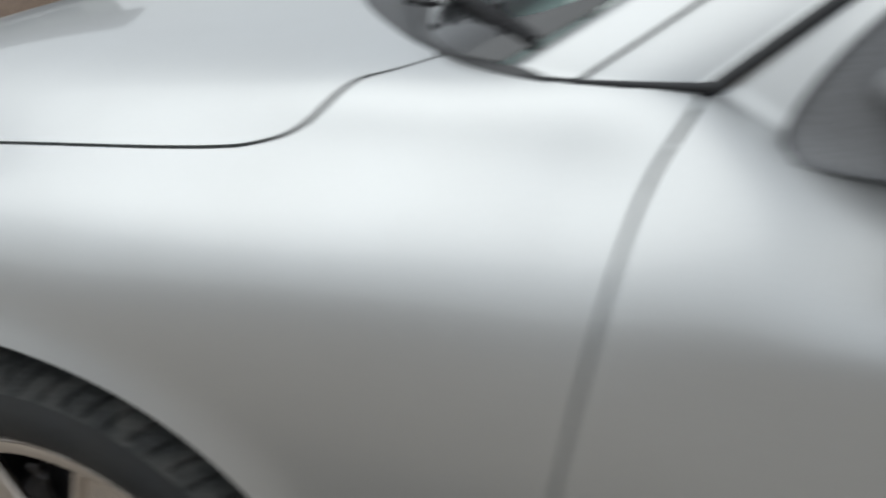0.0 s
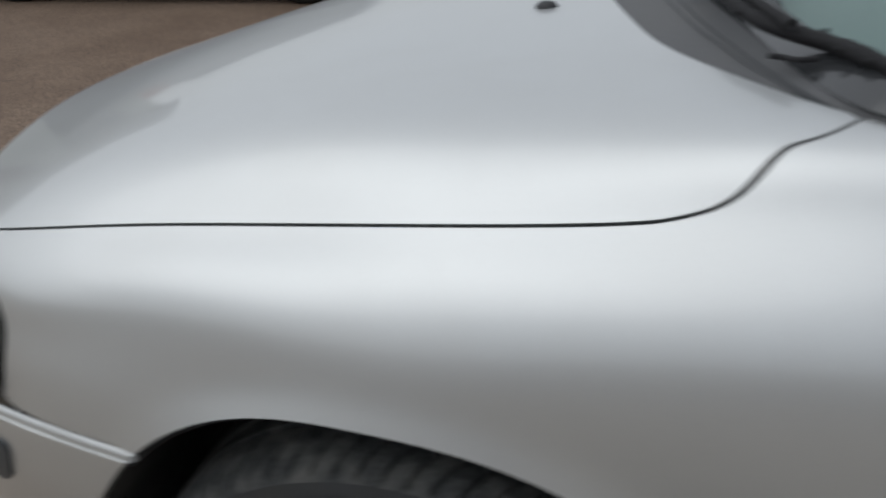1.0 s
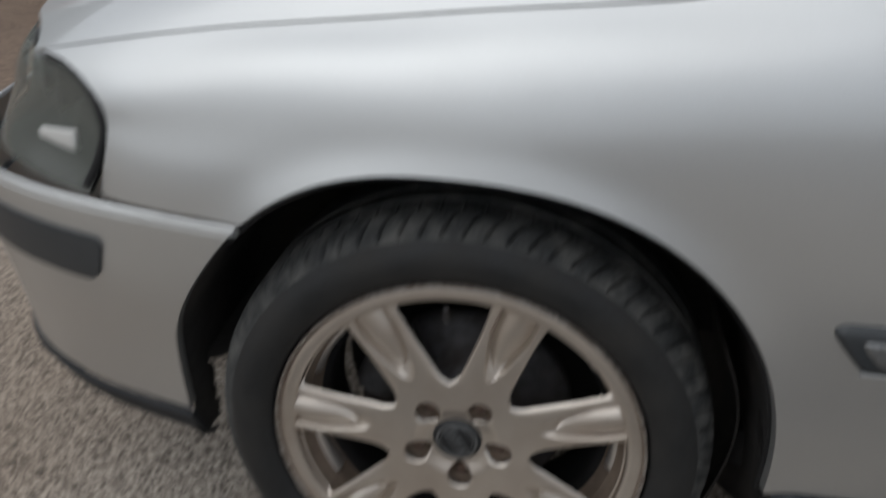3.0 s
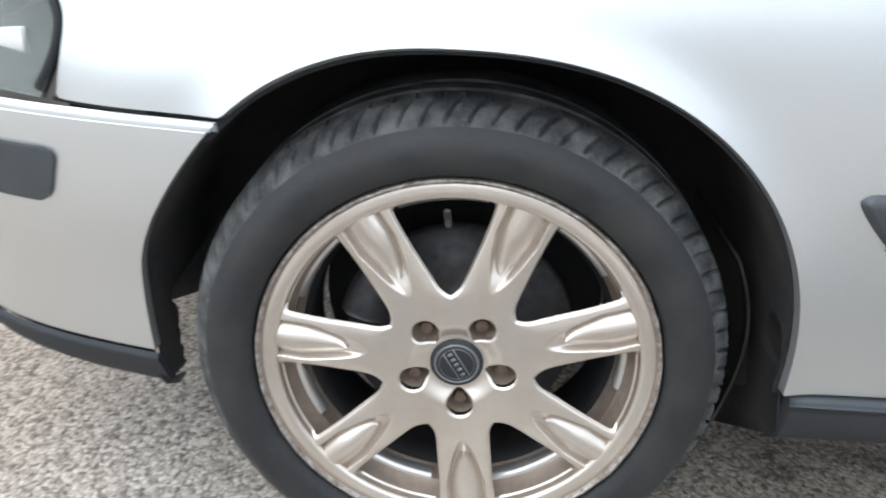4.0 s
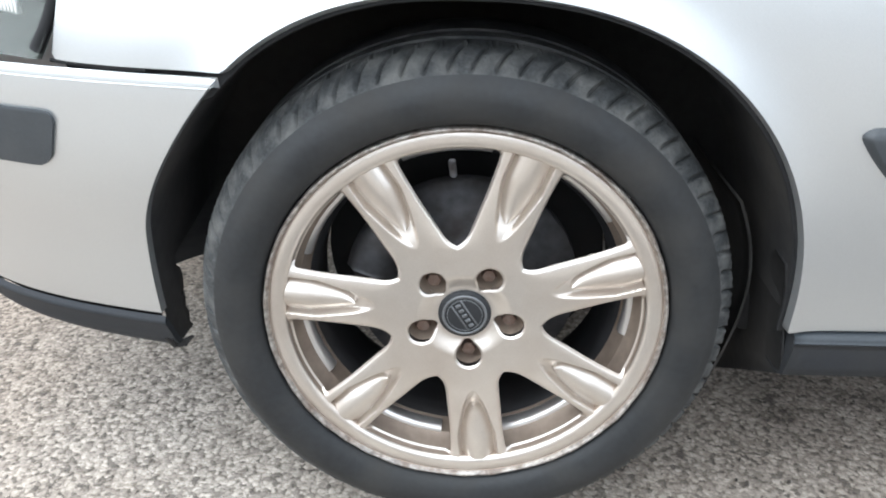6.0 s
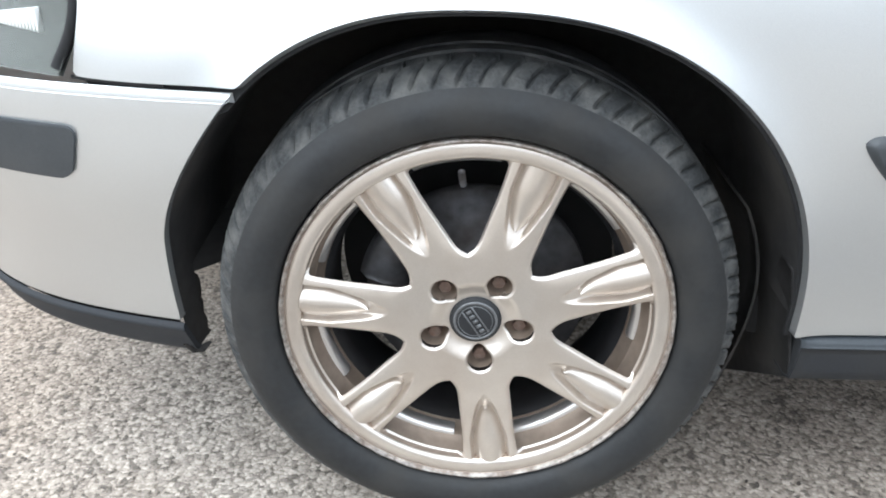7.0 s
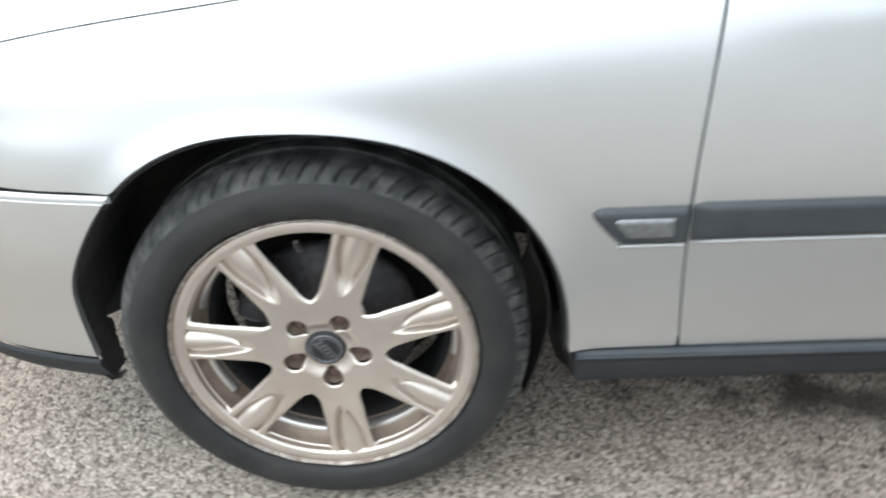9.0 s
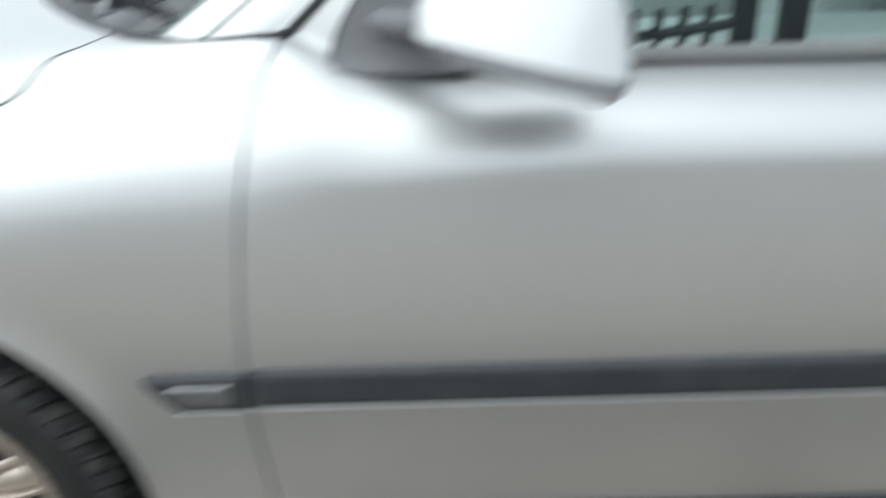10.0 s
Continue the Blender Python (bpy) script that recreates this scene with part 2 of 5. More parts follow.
    nt.links.new(fy.outputs[0], fb.inputs[1])
    nt.links.new(fb.outputs[0], fm.inputs[0])
    nt.links.new(col, fm.inputs[6])
    fm.inputs[7].default_value = (0.80, 0.735, 0.68, 1)
    col = fm.outputs[2]
    # shade beside the car, painted into the ground to darken the flank's reflection
    an = nt.nodes.new("ShaderNodeMath")
    an.operation = "MULTIPLY_ADD"
    an.inputs[1].default_value = 0.5
    nt.links.new(noise_tex(2.3, 6), an.inputs[0])
    nt.links.new(gy.outputs["Y"], an.inputs[2])
    ar = nt.nodes.new("ShaderNodeMapRange")
    ar.inputs[1].default_value, ar.inputs[2].default_value = 0.0, -0.22
    nt.links.new(an.outputs[0], ar.inputs[0])
    am = nt.nodes.new("ShaderNodeMix")
    am.data_type, am.blend_type = "RGBA", "MULTIPLY"
    ax = nt.nodes.new("ShaderNodeMapRange")
    ax.inputs[1].default_value, ax.inputs[2].default_value = -1.0, -0.5
    nt.links.new(gy.outputs["X"], ax.inputs[0])
    ab = nt.nodes.new("ShaderNodeMath")
    ab.operation = "MULTIPLY"
    nt.links.new(ar.outputs[0], ab.inputs[0])
    nt.links.new(ax.outputs[0], ab.inputs[1])
    # the painted shade is a stride wide, along the near side
    ae = nt.nodes.new("ShaderNodeMapRange")
    ae.inputs[1].default_value, ae.inputs[2].default_value = -0.95, -0.60
    nt.links.new(an.outputs[0], ae.inputs[0])
    aw = nt.nodes.new("ShaderNodeMath")
    aw.operation = "MULTIPLY"
    nt.links.new(ab.outputs[0], aw.inputs[0])
    nt.links.new(ae.outputs[0], aw.inputs[1])
    nt.links.new(aw.outputs[0], am.inputs[0])
    nt.links.new(col, am.inputs[6])
    am.inputs[7].default_value = (0.28, 0.28, 0.285, 1)
    col = am.outputs[2]
    # damp patch with its own ragged shape, the car's shadow painted into its colour
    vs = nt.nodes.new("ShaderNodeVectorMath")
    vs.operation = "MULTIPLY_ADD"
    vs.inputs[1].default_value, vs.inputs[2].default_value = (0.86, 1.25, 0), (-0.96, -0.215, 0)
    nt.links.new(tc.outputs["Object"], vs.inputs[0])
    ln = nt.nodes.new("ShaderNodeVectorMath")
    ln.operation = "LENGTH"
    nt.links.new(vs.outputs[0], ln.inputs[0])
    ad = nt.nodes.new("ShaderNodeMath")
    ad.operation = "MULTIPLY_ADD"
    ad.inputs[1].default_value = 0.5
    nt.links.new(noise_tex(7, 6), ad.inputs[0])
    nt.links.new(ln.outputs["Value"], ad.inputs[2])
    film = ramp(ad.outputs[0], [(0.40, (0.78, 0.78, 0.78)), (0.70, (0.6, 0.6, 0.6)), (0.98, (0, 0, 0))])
    mud_shade = mul(ramp(noise_tex(5.5, 8), [(0.39, (0.17, 0.142, 0.120)), (0.44, (0.60, 0.52, 0.455)), (0.7, (0.95, 0.85, 0.75))]), mul(mul(stones, edge), blot))
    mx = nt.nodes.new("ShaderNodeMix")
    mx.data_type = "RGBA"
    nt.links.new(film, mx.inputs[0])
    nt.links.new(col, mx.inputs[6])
    nt.links.new(mud_shade, mx.inputs[7])
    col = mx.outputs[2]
    # oily streak running out from under the sill, darkened with the car's shadow
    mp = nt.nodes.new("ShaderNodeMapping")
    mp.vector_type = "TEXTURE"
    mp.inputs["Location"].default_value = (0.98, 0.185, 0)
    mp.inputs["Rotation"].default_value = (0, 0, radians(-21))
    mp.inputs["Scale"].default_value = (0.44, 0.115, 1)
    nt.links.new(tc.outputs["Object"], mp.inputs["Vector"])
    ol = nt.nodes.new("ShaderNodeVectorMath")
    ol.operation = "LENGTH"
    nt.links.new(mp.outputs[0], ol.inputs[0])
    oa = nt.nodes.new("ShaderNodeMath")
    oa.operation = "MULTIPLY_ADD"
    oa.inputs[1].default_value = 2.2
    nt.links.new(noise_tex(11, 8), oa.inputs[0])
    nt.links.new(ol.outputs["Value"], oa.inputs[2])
    oil_shade = ramp(oa.outputs[0], [(0.0, (0.85, 0.85, 0.85)), (0.62, (0.85, 0.85, 0.85)), (0.8, (0.4, 0.4, 0.4)), (1.0, (0, 0, 0))])
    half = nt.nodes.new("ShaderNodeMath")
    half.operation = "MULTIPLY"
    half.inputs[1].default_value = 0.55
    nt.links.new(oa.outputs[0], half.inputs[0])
    nt.links.new(half.outputs[0], oil_shade.node.inputs[0])
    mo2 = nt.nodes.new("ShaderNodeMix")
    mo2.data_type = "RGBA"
    nt.links.new(oil_shade, mo2.inputs[0])
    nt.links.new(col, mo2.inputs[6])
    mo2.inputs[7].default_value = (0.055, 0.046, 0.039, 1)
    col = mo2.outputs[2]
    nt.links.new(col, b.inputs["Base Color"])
    bp = nt.nodes.new("ShaderNodeBump")
    bp.inputs["Strength"].default_value, bp.inputs["Distance"].default_value, bp.invert = 0.6, 0.003, True
    nt.links.new(vo.outputs["Distance"], bp.inputs["Height"])
    nt.links.new(bp.outputs[0], b.inputs["Normal"])
    return m


# ---- building helpers ----
def part(name, data, material, parent=None, label="", smooth=True):
    """Link a bmesh or a (verts, faces) pair as one mesh object under a thing or a part."""
    me = bpy.data.meshes.new(name)
    if isinstance(data, tuple):
        me.from_pydata([tuple(v) for v in data[0]], [], [tuple(f) for f in data[1]])
    else:
        data.to_mesh(me)
        data.free()
    me.materials.append(material)
    me.update()
    if smooth:
        me.shade_smooth()
    ob = new(name, me)
    ob.parent = parent
    return tagged(ob, label)


def sharpen(ob, degrees=40):
    bm = bmesh.new()
    bm.from_mesh(ob.data)
    bmesh.ops.recalc_face_normals(bm, faces=bm.faces)
    for e in bm.edges:
        if len(e.link_faces) == 2 and e.calc_face_angle(0) > radians(degrees):
            e.smooth = False
    bm.to_mesh(ob.data)
    bm.free()
    return ob


def spline(xk, yk, x):
    """Natural cubic spline through (xk, yk), held straight past its ends."""
    xk, yk, x = np.array(xk, float), np.array(yk, float), np.array(x, float)
    n, h = len(xk), np.diff(xk)
    A, r = np.eye(n), np.zeros(n)
    for i in range(1, n - 1):
        A[i, i - 1], A[i, i], A[i, i + 1] = h[i - 1], 2 * (h[i - 1] + h[i]), h[i]
        r[i] = 6 * ((yk[i + 1] - yk[i]) / h[i] - (yk[i] - yk[i - 1]) / h[i - 1])
    m = np.linalg.solve(A, r)
    i = np.clip(np.searchsorted(xk, x) - 1, 0, n - 2)
    t = np.clip(x, xk[0], xk[-1])
    a, b = (xk[i + 1] - t) / h[i], (t - xk[i]) / h[i]
    return a * yk[i] + b * yk[i + 1] + ((a ** 3 - a) * m[i] + (b ** 3 - b) * m[i + 1]) * h[i] ** 2 / 6


def curve3(points, n):
    p = np.array(points, float)
    s = np.concatenate([[0], np.cumsum(np.linalg.norm(np.diff(p, axis=0), axis=1))])
    t = np.linspace(0, s[-1], n)
    return np.stack([spline(s, p[:, c], t) for c in range(3)], 1)


def normals(P):
    n = np.cross(np.gradient(P, axis=0), np.gradient(P, axis=1))
    return n / (np.linalg.norm(n, axis=2, keepdims=True) + 1e-12)


def metric(P, F):
    """Turn a field over a grid into rough metres from its zero line."""
    pu, pv = np.linalg.norm(np.gradient(P, axis=0), axis=2), np.linalg.norm(np.gradient(P, axis=1), axis=2)
    g = np.sqrt((np.gradient(F, axis=0) / (pu + 1e-9)) ** 2 + (np.gradient(F, axis=1) / (pv + 1e-9)) ** 2)
    return F / (g + 1e-6)


def sheet(P, F, out, flange=0.012, lip=0.0018, loop=False):
    """The part of a grid P where the metric field F > 0, cut clean along F = 0, with rolled edges and a flange turned in.
    out: +1 or -1, the side of the grid's normal that faces outward."""
    nu, nv = F.shape
    N = normals(P) * out
    if loop:
        N[0] = N[-1] = (N[0] + N[-1]) / 2
    F = np.where(np.abs(F) < 2e-5, 2e-5, F)
    verts, faces, index, cut, edge_n = [], [], {}, {}, {}

    def corner(i, j):
        k = (0 if loop and i == nu - 1 else i, j)
        if k not in index:
            index[k] = len(verts)
            verts.append(P[k])
        return index[k]

    def crossing(a, b):
        if loop:
            a, b = [(0 if q[0] == nu - 1 else q[0], q[1]) for q in (a, b)]
        k = (a, b) if a < b else (b, a)
        if k not in cut:
            t = F[k[0]] / (F[k[0]] - F[k[1]])
            cut[k] = len(verts)
            edge_n[cut[k]] = N[k[0]] * (1 - t) + N[k[1]] * t
            verts.append(P[k[0]] * (1 - t) + P[k[1]] * t)
        return cut[k]

    inside = F > 0
    border = []
    for i in range(nu - 1):
        row = inside[i:i + 2]
        if not row.any():
            continue
        for j in range(nv - 1):
            q = [(i, j), (i + 1, j), (i + 1, j + 1), (i, j + 1)]
            s = [inside[k] for k in q]
            if all(s):
                faces.append([corner(*k) for k in q])
            elif any(s):
                f, marks = [], []
                for a in range(4):
                    k, l = q[a], q[(a + 1) % 4]
                    if s[a]:
                        f.append(corner(*k))
                    if s[a] != s[(a + 1) % 4]:
                        f.append(crossing(k, l))
                        marks.append((f[-1], s[a]))
                if len(set(f)) > 2:
                    faces.append(f)
                if len(marks) == 2:
                    x, y = (marks[0][0], marks[1][0]) if marks[0][1] else (marks[1][0], marks[0][0])
                    border.append((x, y))
    # edges of the grid itself count as borders too
    def rim(a, b):
        if inside[a] and inside[b]:
            border.append((corner(*a), corner(*b)))
    for j in range(nv - 1):
        if not loop:
            rim((0, j + 1), (0, j))
            rim((nu - 1, j), (nu - 1, j + 1))
    for i in range(nu - 1):
        rim((i, 0), (i + 1, 0))
        rim((i + 1, nv - 1), (i, nv - 1))
    for (i, j), v in index.items():
        edge_n.setdefault(v, N[i, j])
    V = [np.array(v) for v in verts]
    away = {}
    for a, b in border:
        d = V[b] - V[a]
        for v in (a, b):
            away[v] = away.get(v, 0) + np.cross(d, edge_n[v])
    ring1, ring2 = {}, {}
    for v, w in away.items():
        w = w / (np.linalg.norm(w) + 1e-9)
        n = edge_n[v] / (np.linalg.norm(edge_n[v]) + 1e-9)
        ring1[v] = len(V)
        V.append(V[v] - n * lip)
        ring2[v] = len(V)
        V.append(V[v] - n * flange)
    for a, b in border:
        faces.append([b, a, ring1[a], ring1[b]])
        faces.append([ring1[b], ring1[a], ring2[a], ring2[b]])
    return V, faces


def panel(name, P, F, out, material, parent, label="", **kw):
    V, f = sheet(P, F, out, **kw)
    return sharpen(part(name, (V, f), material, parent, label), 50)


def grid_mesh(P, close_u=False, close_v=False):
    nu, nv = P.shape[:2]
    f = []
    for i in range(nu if close_u else nu - 1):
        for j in range(nv if close_v else nv - 1):
            a, b = (i + 1) % nu, (j + 1) % nv
            f.append([i * nv + j, a * nv + j, a * nv + b, i * nv + b])
    return P.reshape(-1, 3), f


def revolve(profile, n, centre=(0, 0, 0), warp=None):
    """Turn a profile of (radius, y) about an axis along y."""
    r, y = np.array(profile, float).T
    th = np.linspace(0, 2 * np.pi, n, endpoint=False)
    R, T = np.meshgrid(r, th)
    Y = np.broadcast_to(y, R.shape)
    if warp:
        R, Y = warp(R, Y, T)
    P = np.stack([R * np.cos(T), Y, R * np.sin(T)], 2) + np.array(centre)
    return grid_mesh(P, close_u=True)


def tube(points, radii, n=10, flat=1.0, up=(0, 0, 1)):
    """A capped rod along points, with a radius at each and a squashed section."""
    p = np.array(points, float)
    t = np.gradient(p, axis=0)
    t /= np.linalg.norm(t, axis=1)[:, None]
    s = np.cross(t, np.array(up, float))
    s /= np.linalg.norm(s, axis=1)[:, None] + 1e-9
    u = np.cross(s, t)
    a = np.linspace(0, 2 * np.pi, n, endpoint=False)
    rr = np.broadcast_to(np.array(radii, float), (len(p),))
    P = p[:, None] + rr[:, None, None] * (s[:, None] * np.cos(a)[None, :, None] + flat * u[:, None] * np.sin(a)[None, :, None])
    V, f = grid_mesh(P, close_v=True)
    f = f + [list(range(n))[::-1], [(len(p) - 1) * n + k for k in range(n)]]
    return V, f


def rounded_box(size, centre, bevel=0.01, segments=3, turn=None):
    bm = bmesh.new()
    bmesh.ops.create_cube(bm, size=1)
    bmesh.ops.scale(bm, vec=size, verts=bm.verts)
    bmesh.ops.bevel(bm, geom=bm.edges[:], offset=bevel, segments=segments, profile=0.6, affect="EDGES")
    if turn:
        bmesh.ops.transform(bm, matrix=turn, verts=bm.verts)
    bmesh.ops.translate(bm, vec=centre, verts=bm.verts)
    return bm


def coons(bottom, top, start, end, n, m, bulge=0.0):
    """A patch between four edge curves; bottom and top run along n, start and end along m."""
    B, Tp, S, E = curve3(bottom, n), curve3(top, n), curve3(start, m), curve3(end, m)
    u, v = np.linspace(0, 1, n)[:, None, None], np.linspace(0, 1, m)[None, :, None]
    P = (1 - v) * B[:, None] + v * Tp[:, None] + (1 - u) * S[None] + u * E[None]
    P = P - ((1 - u) * (1 - v) * B[0] + u * (1 - v) * B[-1] + (1 - u) * v * Tp[0] + u * v * Tp[-1])
    if bulge:
        P = P + normals(P) * bulge * 16 * u * (1 - u) * v * (1 - v)
    return P


def thicken(P, depth):
    """A closed slab: the grid and its copy set back along the normal."""
    nu, nv = P.shape[:2]
    V, f = grid_mesh(P)
    W = (P - normals(P) * depth).reshape(-1, 3)
    k = len(V)
    f2 = [[k + a for a in q[::-1]] for q in f]
    ring = [i * nv for i in range(nu)] + [(nu - 1) * nv + j for j in range(1, nv)] + [i * nv + nv - 1 for i in range(nu - 2, -1, -1)] + [j for j in range(nv - 2, 0, -1)]
    side = [[ring[i], ring[(i + 1) % len(ring)], k + ring[(i + 1) % len(ring)], k + ring[i]] for i in range(len(ring))]
    return np.concatenate([V, W]), f + f2 + side


# ---- ground ----
GROUND = ground_material()
ground = part("ground", ([(-90, -90, 0), (90, -90, 0), (90, 90, 0), (-90, 90, 0)], [(0, 1, 2, 3)]), GROUND, label="", smooth=False)
tagged(ground, "pale exposed-aggregate concrete yard with damp stains and painted-in shade", "ground", kind="structure")

# plain unseen walls, added to darken the horizon mirrored in the paint
YARD = mat("pale_unseen_wall", (0.44, 0.42, 0.39), 0.9, grain=0.2, scale=3, dirt=0.4, dirt_colour=(0.20, 0.19, 0.17), dirt_scale=0.6)
DARKWALL = mat("dark_unseen_wall", (0.22, 0.195, 0.175), 0.9, grain=0.25, scale=5, dirt=0.4, dirt_colour=(0.10, 0.085, 0.075), dirt_scale=0.9)
REDWALL = mat("red_unseen_wall", (0.36, 0.17, 0.13), 0.9, grain=0.25, scale=5, dirt=0.4, dirt_colour=(0.22, 0.13, 0.11), dirt_scale=0.9)
for name, size, at, stuff in (("unseen_wall_south", (40, 0.3, 2.2), (0, -9, 1.1), DARKWALL), ("unseen_wall_north", (40, 0.3, 1.9), (0, 19, 0.95), REDWALL), ("unseen_wall_west", (0.3, 27.7, 1.9), (-20.2, 5.0, 0.95), YARD), ("unseen_wall_east", (0.3, 27.7, 1.9), (20.2, 5.0, 0.95), YARD)):
    bm = bmesh.new()
    bmesh.ops.create_cube(bm, size=1.0, matrix=Matrix.Translation(at) @ Matrix.Diagonal((*size, 1)))
    tagged(part(name, bm, stuff, smooth=False), "plain weathered wall out of view, added for the paint's reflections", "wall", kind="structure")

# ---- the houses round the yard, mirrored in the car's paint ----
SLATE = mat("roof_slate", (0.10, 0.095, 0.095), 0.7, grain=0.3, scale=7, dirt=0.4, dirt_colour=(0.16, 0.15, 0.13), dirt_scale=1.5)
FRAMEW = mat("white_frame", (0.78, 0.78, 0.76), 0.45, grain=0.05, scale=20)
PANE = mat("window_pane", (0.03, 0.035, 0.04), 0.05, 0.0, 0.5)
DOORM = mat("painted_door", (0.09, 0.05, 0.045), 0.4, grain=0.1, scale=20)


def box(bm, x0, x1, y0, y1, z0, z1):
    bmesh.ops.create_cube(bm, size=1.0, matrix=Matrix.Translation(((x0 + x1) / 2, (y0 + y1) / 2, (z0 + z1) / 2)) @ Matrix.Diagonal((x1 - x0, y1 - y0, z1 - z0, 1)))


def house(label, wall_material, wide, deep, eave, ridge, holes, at):
    """A house with its front on y = 0, openings (x0, x1, z0, z1) cut through the front wall, and a gable roof along x."""
    h = new("house")
    tagged(h, label, "house")
    xs = sorted({-wide / 2, wide / 2, *[q for o in holes for q in o[:2]]})
    zs = sorted({0.0, eave, *[q for o in holes for q in o[2:]]})
    bm = bmesh.new()
    for x0, x1 in zip(xs, xs[1:]):
        for z0, z1 in zip(zs, zs[1:]):
            if not any(o[0] <= x0 and x1 <= o[1] and o[2] <= z0 and z1 <= o[3] for o in holes):
                box(bm, x0, x1, 0.0, 0.3, z0, z1)
    part("front_wall", bm, wall_material, h, smooth=False)
    for x0, x1, y0, y1 in ((-wide / 2, -wide / 2 + 0.3, 0.3, deep - 0.3), (wide / 2 - 0.3, wide / 2, 0.3, deep - 0.3), (-wide / 2, wide / 2, deep - 0.3, deep)):
        bm = bmesh.new()
        box(bm, x0, x1, y0, y1, 0, eave)
        part("side_wall", bm, wall_material, h, smooth=False)
    e, m = wide / 2 + 0.25, deep / 2
    rv = [(x, y, z) for x in (-e, e) for y, z in ((-0.35, eave - 0.12), (m, ridge), (deep + 0.35, eave - 0.12), (deep + 0.35, eave + 0.06), (m, ridge + 0.2), (-0.35, eave + 0.06))]
    rf = [(k, (k + 1) % 6, 6 + (k + 1) % 6, 6 + k) for k in range(6)] + [(5, 4, 1, 0), (4, 3, 2, 1), (6, 7, 10, 11), (7, 8, 9, 10)]
    part("roof", (rv, rf), SLATE, h, "dark slate roof", smooth=False)
    for xa in (-wide / 2 + 0.02, wide / 2 - 0.3):
        gv = [(x, y, z) for x in (xa, xa + 0.28) for y, z in ((0, eave - 0.02), (deep, eave - 0.02), (m, ridge))]
        part("gable", (gv, [(0, 1, 2), (3, 5, 4), (0, 3, 4, 1), (1, 4, 5, 2), (2, 5, 3, 0)]), wall_material, h, smooth=False)
    for x0, x1, z0, z1 in holes:
        bm = bmesh.new()
        if z0 < 0.05:
            box(bm, x0 + 0.04, x1 - 0.04, 0.12, 0.17, 0.02, z1 - 0.04)
            d = part("door", bm, DOORM, h, "dark painted front door", smooth=False)
            part("handle", rounded_box((0.03, 0.05, 0.14), (x1 - 0.14, 0.10, 1.02), 0.008, 1), CHROME, d)
            continue
        for q in (x0, (x0 + x1) / 2 - 0.03, x1 - 0.06):
            box(bm, q, q + 0.06, 0.08, 0.15, z0, z1)
        for q in (z0, z0 + 0.68 * (z1 - z0), z1 - 0.06):
            box(bm, x0 + 0.06, x1 - 0.06, 0.085, 0.145, q, q + 0.06)
        win = part("window", bm, FRAMEW, h, "white window frame", smooth=False)
        bm = bmesh.new()
        box(bm, x0 + 0.02, x1 - 0.02, 0.11, 0.12, z0 + 0.02, z1 - 0.02)
        part("pane", bm, PANE, win, smooth=False)
        bm = bmesh.new()
        box(bm, x0 - 0.08, x1 + 0.08, -0.06, 0.08, z0 - 0.08, z0 - 0.005)
        part("sill", bm, FRAMEW, win, smooth=False)
    h.matrix_world = at
    return h


HOLES = [(-3.0, -1.4, 0.9, 2.2), (-0.5, 0.45, 0.0, 2.1), (1.3, 3.0, 0.9, 2.2)]
RENDERED = mat("grey_green_render", (0.47, 0.50, 0.46), 0.9, grain=0.2, scale=30, dirt=0.4, dirt_colour=(0.32, 0.33, 0.30), dirt_scale=0.8)
house("grey-green rendered bungalow with white windows and slate roof", RENDERED, 7.0, 6.5, 2.7, 4.5, HOLES, pose(-11.9, 8.4, 0, 0, 0, 55))

# ---- the car's body surface ----
# x runs to the tail from the front axle, y from the near flank to the centre line at YC, z up.
YC = 0.88
car = new("car")
tagged(car, "silver saloon car with grey plastic mouldings, parked on concrete", "car")

